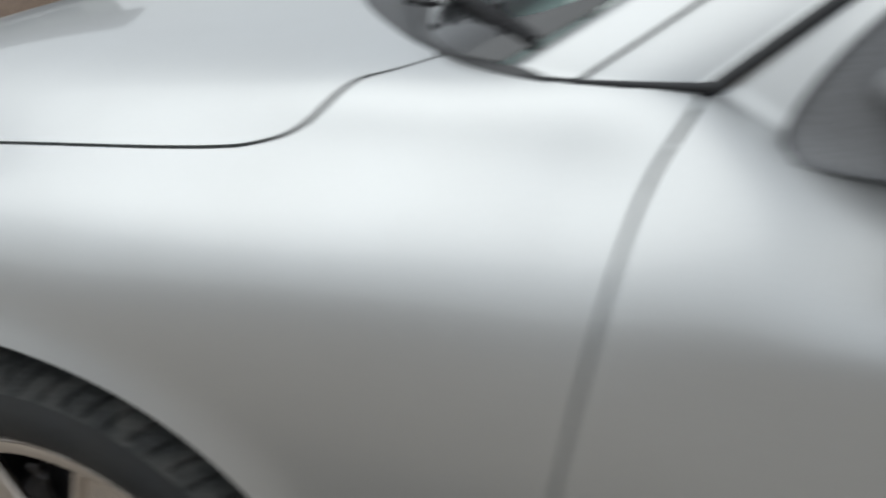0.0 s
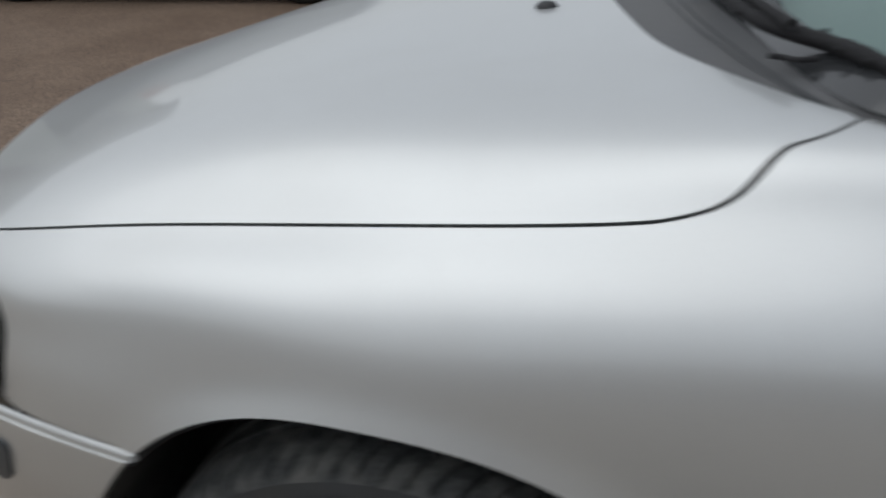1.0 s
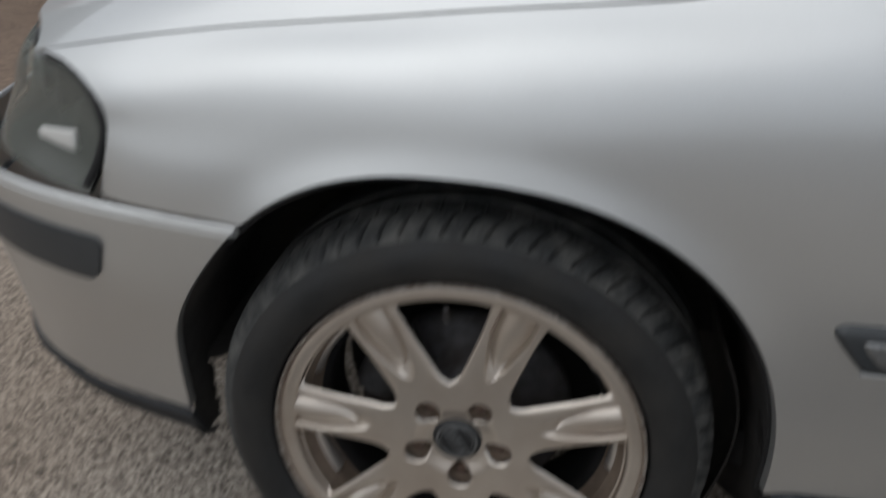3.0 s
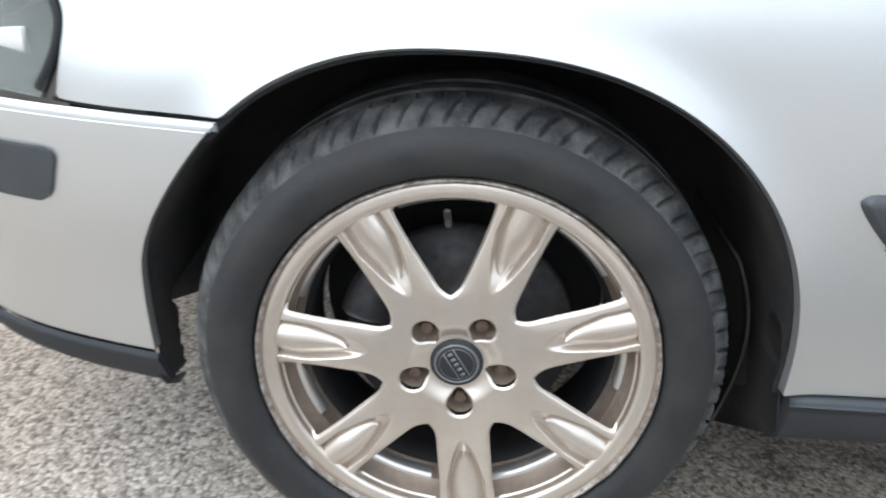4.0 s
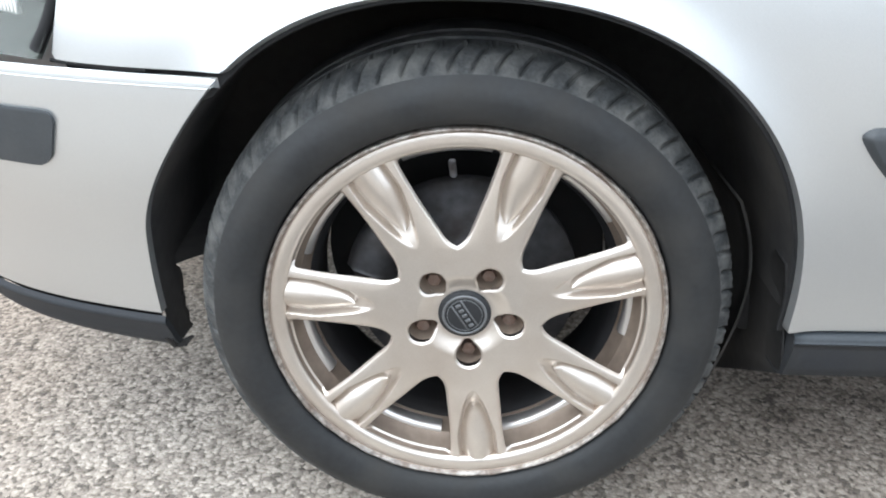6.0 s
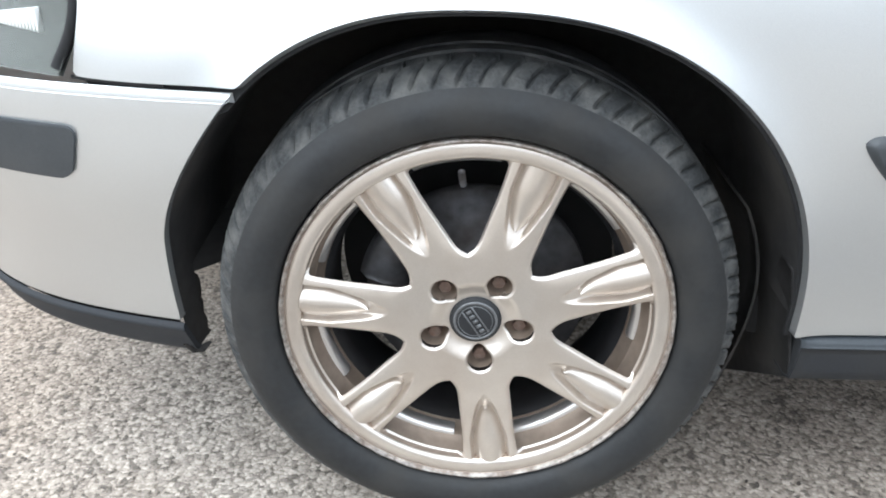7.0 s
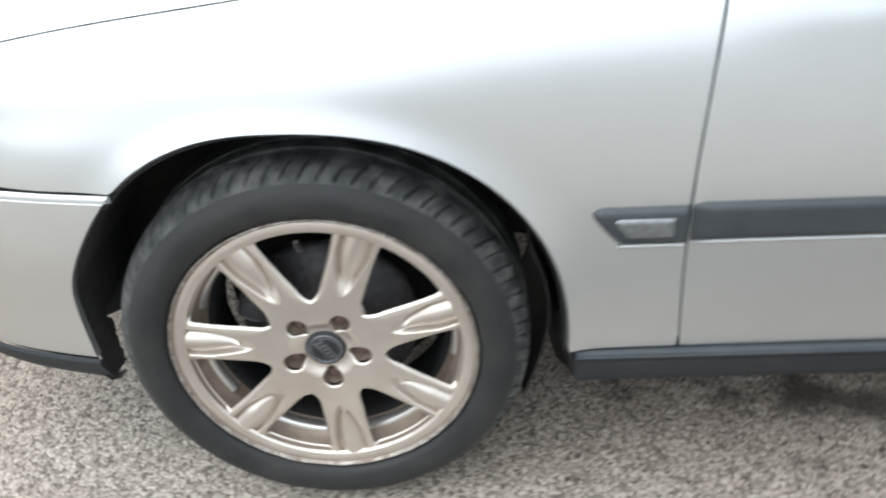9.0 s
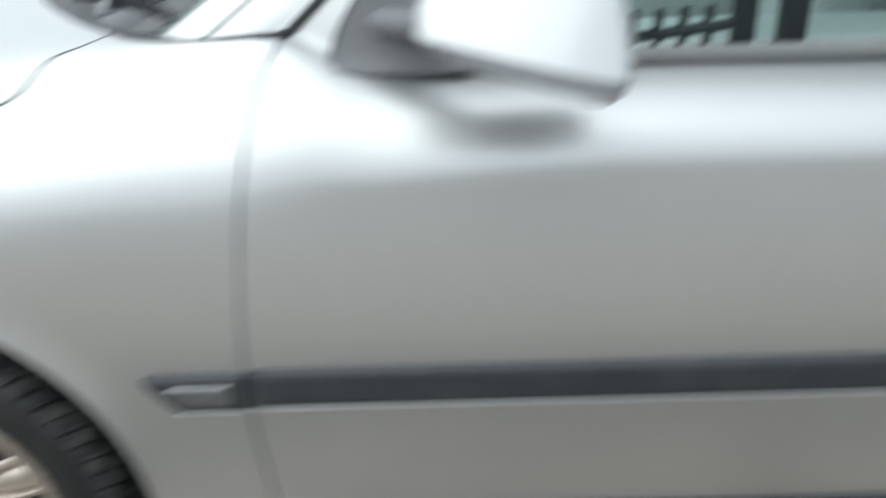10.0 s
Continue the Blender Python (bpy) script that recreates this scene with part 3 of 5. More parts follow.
# length lines of the body: (u, y, z), from the sill up over the shoulder to the bonnet's middle
LINES = [
    [(-0.6, 0.16, 0.32), (-0.45, 0.045, 0.32), (-0.25, 0.0, 0.315), (0.0, -0.005, 0.315), (0.4, -0.002, 0.316), (0.6, 0.0, 0.318), (1.2, -0.002, 0.318), (2.6, 0.0, 0.32), (3.1, 0.02, 0.34), (3.4, 0.07, 0.36)],
    [(-0.6, 0.15, 0.43), (-0.45, 0.036, 0.43), (-0.25, -0.004, 0.42), (0.0, -0.014, 0.42), (0.4, -0.015, 0.42), (0.6, -0.014, 0.42), (1.2, -0.018, 0.42), (2.6, -0.012, 0.42), (3.1, 0.008, 0.43), (3.4, 0.05, 0.44)],
    [(-0.6, 0.145, 0.55), (-0.45, 0.032, 0.55), (-0.25, -0.006, 0.54), (0.0, -0.02, 0.54), (0.4, -0.022, 0.54), (0.6, -0.023, 0.54), (1.2, -0.028, 0.54), (2.6, -0.02, 0.54), (3.1, 0.0, 0.55), (3.4, 0.04, 0.56)],
    [(-0.6, 0.135, 0.655), (-0.44, 0.038, 0.655), (-0.25, -0.003, 0.645), (0.0, -0.02, 0.65), (0.4, -0.02, 0.65), (0.6, -0.021, 0.65), (1.2, -0.026, 0.65), (2.6, -0.02, 0.66), (3.1, 0.0, 0.67), (3.4, 0.04, 0.68)],
    [(-0.6, 0.135, 0.700), (-0.44, 0.053, 0.706), (-0.25, 0.017, 0.718), (0.0, -0.012, 0.735), (0.2, -0.012, 0.745), (0.4, -0.008, 0.752), (0.6, -0.007, 0.757), (1.2, -0.012, 0.757), (2.6, -0.008, 0.78), (3.1, 0.01, 0.79), (3.4, 0.045, 0.80)],
    [(-0.6, 0.15, 0.742), (-0.467, 0.076, 0.742), (-0.25, 0.045, 0.783), (-0.1, 0.03, 0.80), (0.05, 0.022, 0.815), (0.2, 0.022, 0.825), (0.4, 0.022, 0.835), (0.6, 0.022, 0.84), (1.2, 0.018, 0.84), (2.6, 0.025, 0.87), (3.1, 0.04, 0.88), (3.4, 0.07, 0.88)],
    [(-0.6, 0.168, 0.752), (-0.53, 0.140, 0.770), (-0.334, 0.106, 0.808), (-0.09, 0.090, 0.839), (0.03, 0.078, 0.855), (0.2, 0.080, 0.872), (0.3, 0.080, 0.886), (0.42, 0.075, 0.897), (0.60, 0.070, 0.895), (0.72, 0.072, 0.877), (0.9, 0.073, 0.873), (1.2, 0.073, 0.873), (2.6, 0.080, 0.920), (3.1, 0.09, 0.935), (3.4, 0.12, 0.93)],
    [(-0.6, 0.275, 0.762), (-0.45, 0.215, 0.822), (-0.3, 0.185, 0.86), (-0.1, 0.160, 0.893), (0.1, 0.148, 0.912), (0.25, 0.135, 0.927), (0.33, 0.128, 0.937), (0.42, 0.126, 0.944), (0.60, 0.117, 0.9475), (0.66, 0.111, 0.921), (0.72, 0.110, 0.906), (0.9, 0.112, 0.904), (1.2, 0.113, 0.904), (2.6, 0.13, 0.945), (3.1, 0.16, 0.985), (3.4, 0.2, 0.98)],
    [(-0.6, 0.39, 0.757), (-0.45, 0.37, 0.84), (-0.3, 0.35, 0.889), (-0.1, 0.33, 0.92), (0.1, 0.32, 0.94), (0.3, 0.31, 0.957), (0.6, 0.3, 0.962), (1.2, 0.3, 0.93), (2.6, 0.3, 0.96), (3.1, 0.32, 1.005), (3.4, 0.35, 1.0)],
    [(-0.6, 0.62, 0.765), (-0.45, 0.61, 0.853), (-0.3, 0.60, 0.902), (-0.1, 0.60, 0.933), (0.1, 0.60, 0.953), (0.3, 0.59, 0.97), (0.6, 0.58, 0.975), (1.2, 0.58, 0.94), (2.6, 0.6, 0.97), (3.1, 0.6, 1.015), (3.4, 0.6, 1.01)],
    [(-0.6, YC, 0.765), (-0.45, YC, 0.857), (-0.3, YC, 0.907), (-0.1, YC, 0.938), (0.1, YC, 0.958), (0.3, YC, 0.975), (0.6, YC, 0.98), (1.2, YC, 0.945), (2.6, YC, 0.975), (3.1, YC, 1.02), (3.4, YC, 1.015)],
]
NOSE = [-0.6, -0.6, -0.6, -0.6, -0.6, -0.6, -0.592, -0.650, -0.725, -0.795, -0.82]   # x of each line at its front end


def smooth_grid(P, passes):
    for _ in range(passes):
        Q = P.copy()
        Q[1:-1] = (P[:-2] + 2 * P[1:-1] + P[2:]) / 4
        P = Q.copy()
        P[:, 1:-1] = (Q[:, :-2] + 2 * Q[:, 1:-1] + Q[:, 2:]) / 4
    return P


def arch_field(x, z, cx=-0.010, a=0.383, b=0.366, n=2.31):
    low = np.clip((0.60 - z) / 0.19, 0, 1)
    front = np.where(x < cx, 0.342 + 0.028 * low * low * (3 - 2 * low), a)
    return (np.abs((x - cx) / front) ** n + np.abs((z - 0.334) / b) ** n) ** (1 / n) - 1


def body_grid(us, per):
    k = np.arange(11)
    vs = np.linspace(0, 10, 10 * per + 1)
    net = np.zeros((len(us), 11, 3))
    for i, (line, nose) in enumerate(zip(LINES, NOSE)):
        u, y, z = np.array(line).T
        s = np.clip((-0.25 - us) / 0.35, 0, 1)
        net[:, i, 0] = us + (nose + 0.6) * s ** 2
        net[:, i, 1], net[:, i, 2] = spline(u, y, us), spline(u, z, us)
    P = np.zeros((len(us), len(vs), 3))
    for a in range(len(us)):
        for c in range(3):
            P[a, :, c] = spline(k, net[a, :, c], vs)
    # the wheel arches flare out to a rolled brow
    for cx in (-0.010, 2.715):
        d = arch_field(P[..., 0], P[..., 2], cx) * 0.37
        w = np.clip(1 - d / 0.028, 0, 1.3)
        P[..., 1] -= 0.0085 * w ** 2 * (P[..., 2] < 0.86)
    return P, us[:, None] + 0 * vs[None], vs[None] + 0 * us[:, None]


us = np.concatenate([np.arange(-0.6, 1.6, 0.0075), np.arange(1.6, 3.41, 0.03)])
BODY, U, VV = body_grid(us, 14)
BODY = smooth_grid(BODY, 14)


def round_shoulder(body, first, last, x0, x1):
    """Along the doors the flank rises steeply and turns in one tight curve into a ledge below the windows."""
    out = body.copy()
    for i in range(len(body)):
        w = np.clip((us[i] - x0) / (x1 - x0), 0, 1)
        w = w * w * (3 - 2 * w)
        if w <= 0:
            continue
        a, b = body[i, first], body[i, last]
        ta = body[i, first + 1] - body[i, first - 1]
        ta = ta / np.linalg.norm(ta)
        bend = np.interp(us[i], [0.55, 0.95], [0.797, 0.822])
        knee = a + ta * (bend - a[2]) / ta[2]
        reach = np.linalg.norm(b - knee)
        tb = np.array((0.0, np.sin(radians(77)), np.cos(radians(77)))) * reach
        q = np.linspace(0, 1, 60)[:, None]
        arc = (2 * q**3 - 3 * q**2 + 1) * knee + (q**3 - 2 * q**2 + q) * ta * reach + (3 * q**2 - 2 * q**3) * b + (q**3 - q**2) * tb
        line = np.concatenate([a + (knee - a) * np.linspace(0, 1, 40)[:-1, None], arc])
        for _ in range(60):
            line[1:-1] += 0.5 * ((line[:-2] + line[2:]) / 2 - line[1:-1])
        run = np.concatenate([[0], np.cumsum(np.linalg.norm(np.diff(line, axis=0), axis=1))])
        at = np.linspace(0, run[-1], last - first + 1)
        even = np.stack([np.interp(at, run, line[:, k]) for k in range(3)], axis=1)
        out[i, first:last + 1] += w * (even - body[i, first:last + 1])
    return out


BODY = round_shoulder(BODY, 54, 98, 0.50, 0.66)
BX, BY, BZ = BODY[..., 0], BODY[..., 1], BODY[..., 2]
OUT = -1 if normals(BODY)[200, 40, 1] > 0 else 1
ARCH = np.minimum(metric(BODY, arch_field(BX, BZ)), metric(BODY, arch_field(BX, BZ, 2.715)))

# seams, as fields: bonnet seam, door seams, bumper seam, lamp edge, cowl edge
seam_v = np.interp(us, [-0.6, 0.195, 0.229, 0.248, 0.270, 0.289, 0.302, 0.312, 0.322, 0.332, 0.346, 0.362, 0.380, 0.40], [5.965, 5.965, 5.975, 6.02, 6.10, 6.25, 6.48, 6.70, 6.86, 6.92, 6.98, 7.08, 7.22, 7.36])
seam_v = np.convolve(np.pad(seam_v, 1, mode="edge"), [0.2, 0.6, 0.2], "valid")
HOODF = metric(BODY, VV - seam_v[:, None])
WIDE = 0.0024 * np.exp(-((U - 0.302) / 0.022) ** 2)
COWLX = spline([0.05, 0.110, 0.124, 0.147, 0.159, 0.181, 0.207, 0.240, 0.300, 0.340, 0.480, 0.70, 0.90], [0.64, 0.485, 0.440, 0.399, 0.380, 0.352, 0.326, 0.299, 0.255, 0.230, 0.178, 0.128, 0.112], BY)
COWLF = metric(BODY, COWLX - BX)
DOORX = spline([0.2, 0.32, 0.42, 0.59, 0.70, 0.84, 0.91, 0.95, 1.0], [0.545, 0.537, 0.530, 0.527, 0.535, 0.553, 0.572, 0.594, 0.62], BZ)
DOORF = metric(BODY, BX - DOORX)
REARF = metric(BODY, BX - 1.56)
lamp_line = spline([0, 2, 3, 4, 5, 5.6, 6.0], [-0.47, -0.463, -0.440, -0.433, -0.468, -0.53, -0.592], VV)
LAMPF = metric(BODY, BX - lamp_line)
BUMPF = np.where(BX < -0.05, BZ - 0.6148, 1.0)
SIDE_TOP = metric(BODY, 7.0 - VV)
ROCKER = BZ - 0.3215
NOSEF = metric(BODY, U + 0.597)
GAPW = 0.0019


def least(*fields):
    return np.minimum.reduce(fields)


top_v = np.interp(us, [0.372, 0.380, 0.40, 0.44, 0.465, 0.49, 0.535, 0.565, 0.59, 0.62], [7.4, 7.25, 7.13, 6.94, 6.84, 6.78, 6.76, 6.82, 6.92, 7.0])
top_v = np.convolve(np.pad(top_v, 1, mode="edge"), [0.25, 0.5, 0.25], "valid")
TOPLINE = metric(BODY, top_v[:, None] - VV)
front_fender = panel("front_fender", BODY, least(-HOODF - GAPW, -DOORF - GAPW - 0.0005, LAMPF - GAPW, BUMPF - GAPW, ARCH, TOPLINE, ROCKER), OUT, PAINT, car, "silver front wing with a rolled wheel-arch lip")
panel("bonnet", BODY, least(HOODF - GAPW - WIDE, COWLF, NOSEF), OUT, PAINT, car, "silver bonnet with a raised crease")
front_door = panel("front_door", BODY, least(DOORF - GAPW - 0.0005, -REARF - GAPW, SIDE_TOP, ROCKER), OUT, PAINT, car, "silver front door")
rear_door = panel("rear_door", BODY, least(REARF - GAPW, metric(BODY, 2.42 - BX) - GAPW, SIDE_TOP, ROCKER, ARCH), OUT, PAINT, car, "silver rear door")
panel("rear_wing", BODY, least(metric(BODY, BX - 2.42) - GAPW, ARCH, ROCKER), OUT, PAINT, car, "silver rear wing and boot")

# dark carcass just under the skin, seen through the shut lines
step = BODY[::2, ::4]
inner = step + normals(step) * (-OUT) * 0.013
fx = np.minimum(metric(step, arch_field(step[..., 0], step[..., 2])), metric(step, arch_field(step[..., 0], step[..., 2], 2.715))) + 0.004
keep = least(fx, np.where(step[..., 0] > 0.35, metric(step, 6.9 - VV[::2, ::4]), 1.0), np.where(step[..., 0] < 0.15, LAMPF[::2, ::4] - 0.004, 1.0), np.where(step[..., 0] < -0.05, step[..., 2] - 0.585, 1.0))
panel("carcass", inner, keep, OUT, GAP, car, "black inner body behind the shut lines", flange=0.004)
far_inner = np.stack([step[..., 0], 2 * YC - step[..., 1], step[..., 2]], 2)
panel("far_side", far_inner, least(fx, np.where((step[..., 0] > 0.35) & (step[..., 0] < 2.42), metric(step, 6.98 - VV[::2, ::4]), 1.0), np.where(step[..., 0] < 0.40, COWLF[::2, ::4], 1.0)), -OUT, PAINT, car, "silver far side of the body")

# ---- front bumper ----
plan = [(-0.16, -0.022, 0), (-0.25, -0.010, 0), (-0.37, 0.009, 0), (-0.45, 0.026, 0), (-0.54, 0.052, 0), (-0.62, 0.087, 0), (-0.72, 0.158, 0), (-0.80, 0.27, 0), (-0.86, 0.50, 0), (-0.88, YC, 0)]
pc = curve3(plan + [(x, 2 * YC - y, z) for x, y, z in plan[-2::-1]], 320)
tn = np.gradient(pc, axis=0)
tn /= np.linalg.norm(tn, axis=1)[:, None]
inn = np.stack([-tn[:, 1], tn[:, 0], 0 * tn[:, 0]], 1) * -1
if inn[0, 1] < 0:
    inn = -inn


def bumper_grid(zs, offs, push=0.0):
    P = pc[:, None] + inn[:, None] * (np.array(offs)[None, :, None] + push)
    P[..., 2] = np.array(zs)[None]
    return P


bz = np.linspace(0.296, 0.611, 90)
boff = spline([0.29, 0.34, 0.39, 0.46, 0.52, 0.57, 0.596, 0.606, 0.6092, 0.611], [0.033, 0.028, 0.022, 0.010, 0.0020, 0.000, 0.0003, 0.0012, 0.0026, 0.0056], bz)
BG = bumper_grid(np.append(bz, [0.6108, 0.602]), np.append(boff, [0.0085, 0.0100]))
BG = smooth_grid(BG, 1)
BOUT = 1 if normals(BG)[20, 30, 1] < 0 else -1
BARCH = metric(BG, arch_field(BG[..., 0], BG[..., 2]))
bumper = panel("front_bumper", BG, BARCH, BOUT, PAINT, car, "silver front bumper")
# soft dark lip along its foot
lz = np.linspace(0.226, 0.2915, 24)
loff = spline([0.226, 0.24, 0.262, 0.280, 0.2875, 0.2915], [0.066, 0.050, 0.038, 0.029, 0.028, 0.033], lz)
LG = bumper_grid(lz, loff)
panel("bumper_lip", LG, metric(LG, arch_field(LG[..., 0], LG[..., 2])) + 0.004, BOUT, SILLM, bumper, "dark grey plastic lip", flange=0.008)
shade = bumper_grid([0.278, 0.302], [0.047, 0.042])[(pc[:, 0] < -0.392)]
part("lip_joint", grid_mesh(shade), GAP, bumper, "dark joint over the lip")
# rubbing strip let into the bumper
sz = np.linspace(0.474, 0.570, 40)
SG = bumper_grid(sz, np.interp(sz, bz, boff) - 0.004 * np.clip(np.minimum(sz - 0.474, 0.570 - sz) / 0.01, 0, 1))
run = np.concatenate([[0], np.cumsum(np.linalg.norm(np.diff(pc[:, :2], axis=0), axis=1))])
s0 = run[np.argmin(np.abs(pc[:150, 0] + 0.462))]
SX, SZ = np.minimum(run - s0, run[-1] - s0 - run)[:, None] + 0 * sz[None], sz[None] + 0 * run[:, None]
cz = 0.5285
dx, dz = 0.018 - (SX + 0.34 * (SZ - cz)), np.abs(SZ - cz) - (0.0345 - 0.018)
strip_f = 0.018 - np.where((dx > 0) & (dz > 0), np.hypot(dx, dz), np.maximum(dx, dz))
panel("bumper_strip", SG, strip_f, BOUT, PLASTIC, bumper, "grey plastic rubbing strip", lip=0.003, flange=0.012)

# ---- headlamp ----
tip = (-0.592, 0.166, 0.748)
rear_edge = [(-0.462, 0.031, 0.617), (-0.444, 0.040, 0.655), (-0.434, 0.048, 0.697), (-0.466, 0.073, 0.737), (-0.53, 0.117, 0.752), tip]
lamp_end = [(-0.738, 0.335, 0.640), (-0.733, 0.35, 0.69), (-0.705, 0.36, 0.75)]
lamp_bot = [(-0.462, 0.031, 0.617), (-0.55, 0.073, 0.617), (-0.645, 0.14, 0.621), (-0.71, 0.235, 0.63), (-0.738, 0.335, 0.640)]
lamp_top = [tip, (-0.625, 0.22, 0.752), (-0.658, 0.275, 0.754), (-0.705, 0.36, 0.75)]
LP = coons(lamp_bot, lamp_top, rear_edge, lamp_end, 40, 30)
swell = (np.sin(np.linspace(0, np.pi, 40))[:, None, None] * np.sin(np.linspace(0, np.pi, 30))[None, :, None])
LP = LP + np.array((-0.005, -0.005, 0.002)) * swell ** 0.7
bowl = LP + np.array((0.055, 0.050, 0.0)) * np.clip(swell * 2.5, 0, 1) + np.array((0.004, 0.004, -0.001))
lamp = part("headlamp", grid_mesh(bowl), HOUSING, car, "headlamp with a murky clear lens over a dark bowl")
lens_out = 1 if normals(LP)[20, 15, 1] < 0 else -1
lens = part("lens", grid_mesh(LP[::lens_out]), LENS, lamp, "clear scuffed lens")
lens.visible_shadow = False
part("gasket", tube(curve3([np.array(p) + (0.001 - k, 0.006 - 0.4 * k, -0.001) for p, k in zip([(-0.460, 0.034, 0.626)] + rear_edge[1:], (0.006, 0.006, 0.005, 0.002, 0.001, 0.0))], 40), list(np.linspace(0.0068, 0.0024, 40)), 8), GAP, lamp, "black rubber gasket")


def lamp_point(u, v, depth):
    i, j = u * 39, v * 29
    a, b = int(min(i, 38)), int(min(j, 28))
    n = np.array((-0.7, -0.7, 0.0))
    return LP[a, b] - n * depth, n


for u, v, r in ((0.42, 0.42, 0.040), (0.72, 0.45, 0.042)):
    c, n = lamp_point(u, v, 0.036)
    V, f = revolve([(0.006, 0.045), (r * 0.45, 0.038), (r * 0.75, 0.022), (r * 0.95, 0.004), (r, 0.0), (r + 0.004, 0.002)], 36)
    rot = Vector((0, -1, 0)).rotation_difference(Vector((-0.85, -0.5, 0.05))).to_matrix()
    part("reflector", (np.array([rot @ Vector(p) for p in V]) + c, f), CAPS, lamp, "dull reflector bowl")
# ribbed bright bulb cover, deeper towards its rear end
for k in range(13):
    q = k / 12
    p = np.array((-0.553 + 0.064 * q, 0.099 - 0.032 * q, 0.668 + 0.003 * q))
    part("rib", rounded_box((0.0032, 0.008, 0.013 + 0.015 * q), p, 0.0012, 2, Matrix.Rotation(radians(-26), 3, "Z").to_4x4()), RIBW, lamp, "bright lamp rib")

# ---- grille, between the lamps ----
grille = part("grille", rounded_box((0.05, 0.98, 0.10), (-0.735, YC, 0.672), 0.02), BLACK, car, "black grille with a bright surround")
part("surround", tube(curve3([(-0.765, 0.47, 0.635), (-0.76, 0.52, 0.722), (-0.775, YC, 0.728), (-0.76, 1.24, 0.722), (-0.765, 1.29, 0.635)], 50), 0.009, 8), CHROME, grille, "chrome surround")

# ---- sill, mouldings, side marker ----
sx = np.linspace(0.384, 2.35, 120)
prof = [(0.030, 0.3175), (0.012, 0.3168), (0.004, 0.3158), (-0.002, 0.3147), (-0.0055, 0.3132), (-0.0072, 0.3108), (-0.0072, 0.3070), (-0.006, 0.298), (-0.003, 0.286), (0.001, 0.272), (0.007, 0.256), (0.026, 0.248), (0.10, 0.246)]
SP = np.zeros((len(sx), len(prof), 3))
SP[..., 0] = sx[:, None]
SP[..., 1], SP[..., 2] = np.array(prof).T[:, None, :]
sill = part("sill", thicken(SP[:, 6:], 0.004), SILLM, car, "dark grey plastic sill cover")
part("sill_end", ([(0.3845, y, z) for y, z in prof] + [(0.3845, 0.10, 0.3175)], [list(range(len(prof) + 1))]), SILLM, sill, smooth=False)
# light from above is put into the ledge as a paler plastic
part("sill_ledge", thicken(SP[:, :7], 0.003), PLASTIC, sill, "ledge along the sill, paler for the light from above")


def flank(x, z):
    """The flank's y at (x, z) on the near side."""
    i = int(np.argmin(np.abs(us - x)))
    j = np.argsort(BODY[i, :96, 2])
    return float(np.interp(z, BODY[i, :96, 2][j], BODY[i, :96, 1][j]))


def moulding(x0, x1, z0, z1, cut=0.0, n=60):
    """A raised strip on the flank, with rounded edges; cut slopes its front end."""
    t = np.linspace(0, 1, 15)
    run = np.linspace(0, 1, n) ** (1.8 if cut else 1.0)
    P = np.zeros((n, 15, 3))
    for b, q in enumerate(t):
        z = z0 + (z1 - z0) * q
        start = x0 + cut * np.clip(1 - q / 0.85, 0, 1) ** 1.25 + 0.28 * cut * np.clip((q - 0.80) / 0.20, 0, 1) ** 2
        for a, r in enumerate(run):
            px = start + (x1 - start) * r
            ends = min((px - start) / 0.008, (x1 - px) / 0.004)
            lift = 0.010 * np.clip(min(q, 1 - q) / 0.16, 0, 1) ** 0.5 * np.clip(ends, 0, 1) ** 0.5
            P[a, b] = (px, flank(px, z) - lift + 0.001, z)
    return P


MP = moulding(0.5275, 1.555, 0.519, 0.579)
part("door_moulding", grid_mesh(MP), PLASTIC, front_door, "grey plastic rubbing strip")
part("door_moulding", grid_mesh(moulding(1.565, 2.40, 0.519, 0.579)), PLASTIC, rear_door, "grey plastic rubbing strip")
marker = part("side_marker", grid_mesh(moulding(0.396, 0.5255, 0.514, 0.575, cut=0.042, n=70)), PLASTIC, car, "side repeater lamp in a grey plastic frame")
ML = moulding(0.422, 0.508, 0.5270, 0.5620, cut=0.024, n=40)
ML[..., 1] -= 0.0035
part("lens", grid_mesh(ML), MARKLENS, marker, "clear repeater lens")


def ledge(x0, x1, z, name, parent):
    pts = [(x, flank(x, z) - 0.001, z) for x in np.linspace(x0, x1, 40)]
    part(name, tube(pts, 0.0035, 6), PAINT, parent, "painted ledge")


jamb_z = np.linspace(0.335, 0.915, 70)
jamb_x = spline([0.2, 0.32, 0.42, 0.59, 0.70, 0.84, 0.91, 0.95, 1.0], [0.545, 0.537, 0.530, 0.527, 0.535, 0.553, 0.572, 0.594, 0.62], jamb_z)
part("door_jamb", tube([(x, flank(x, z) + 0.0115 + 0.008 * np.clip((z - 0.70) / 0.2, 0, 1), z) for x, z in zip(jamb_x, jamb_z)], 0.0040, 8), PAINT, car, "painted door jamb behind the shut line")
ledge(0.531, 1.553, 0.517, "ledge", front_door)
ledge(0.434, 0.522, 0.513, "ledge", front_fender)

seam_x = np.linspace(-0.452, -0.336, 30)
seam_y = np.polyval(np.polyfit(seam_x, [flank(x, 0.622) for x in seam_x], 3), seam_x)
part("bumper_seam", tube([(x, y + 0.0035, 0.6140) for x, y in zip(seam_x, seam_y)], 0.0022, 6), GAP, bumper, "dark gap over the bumper")

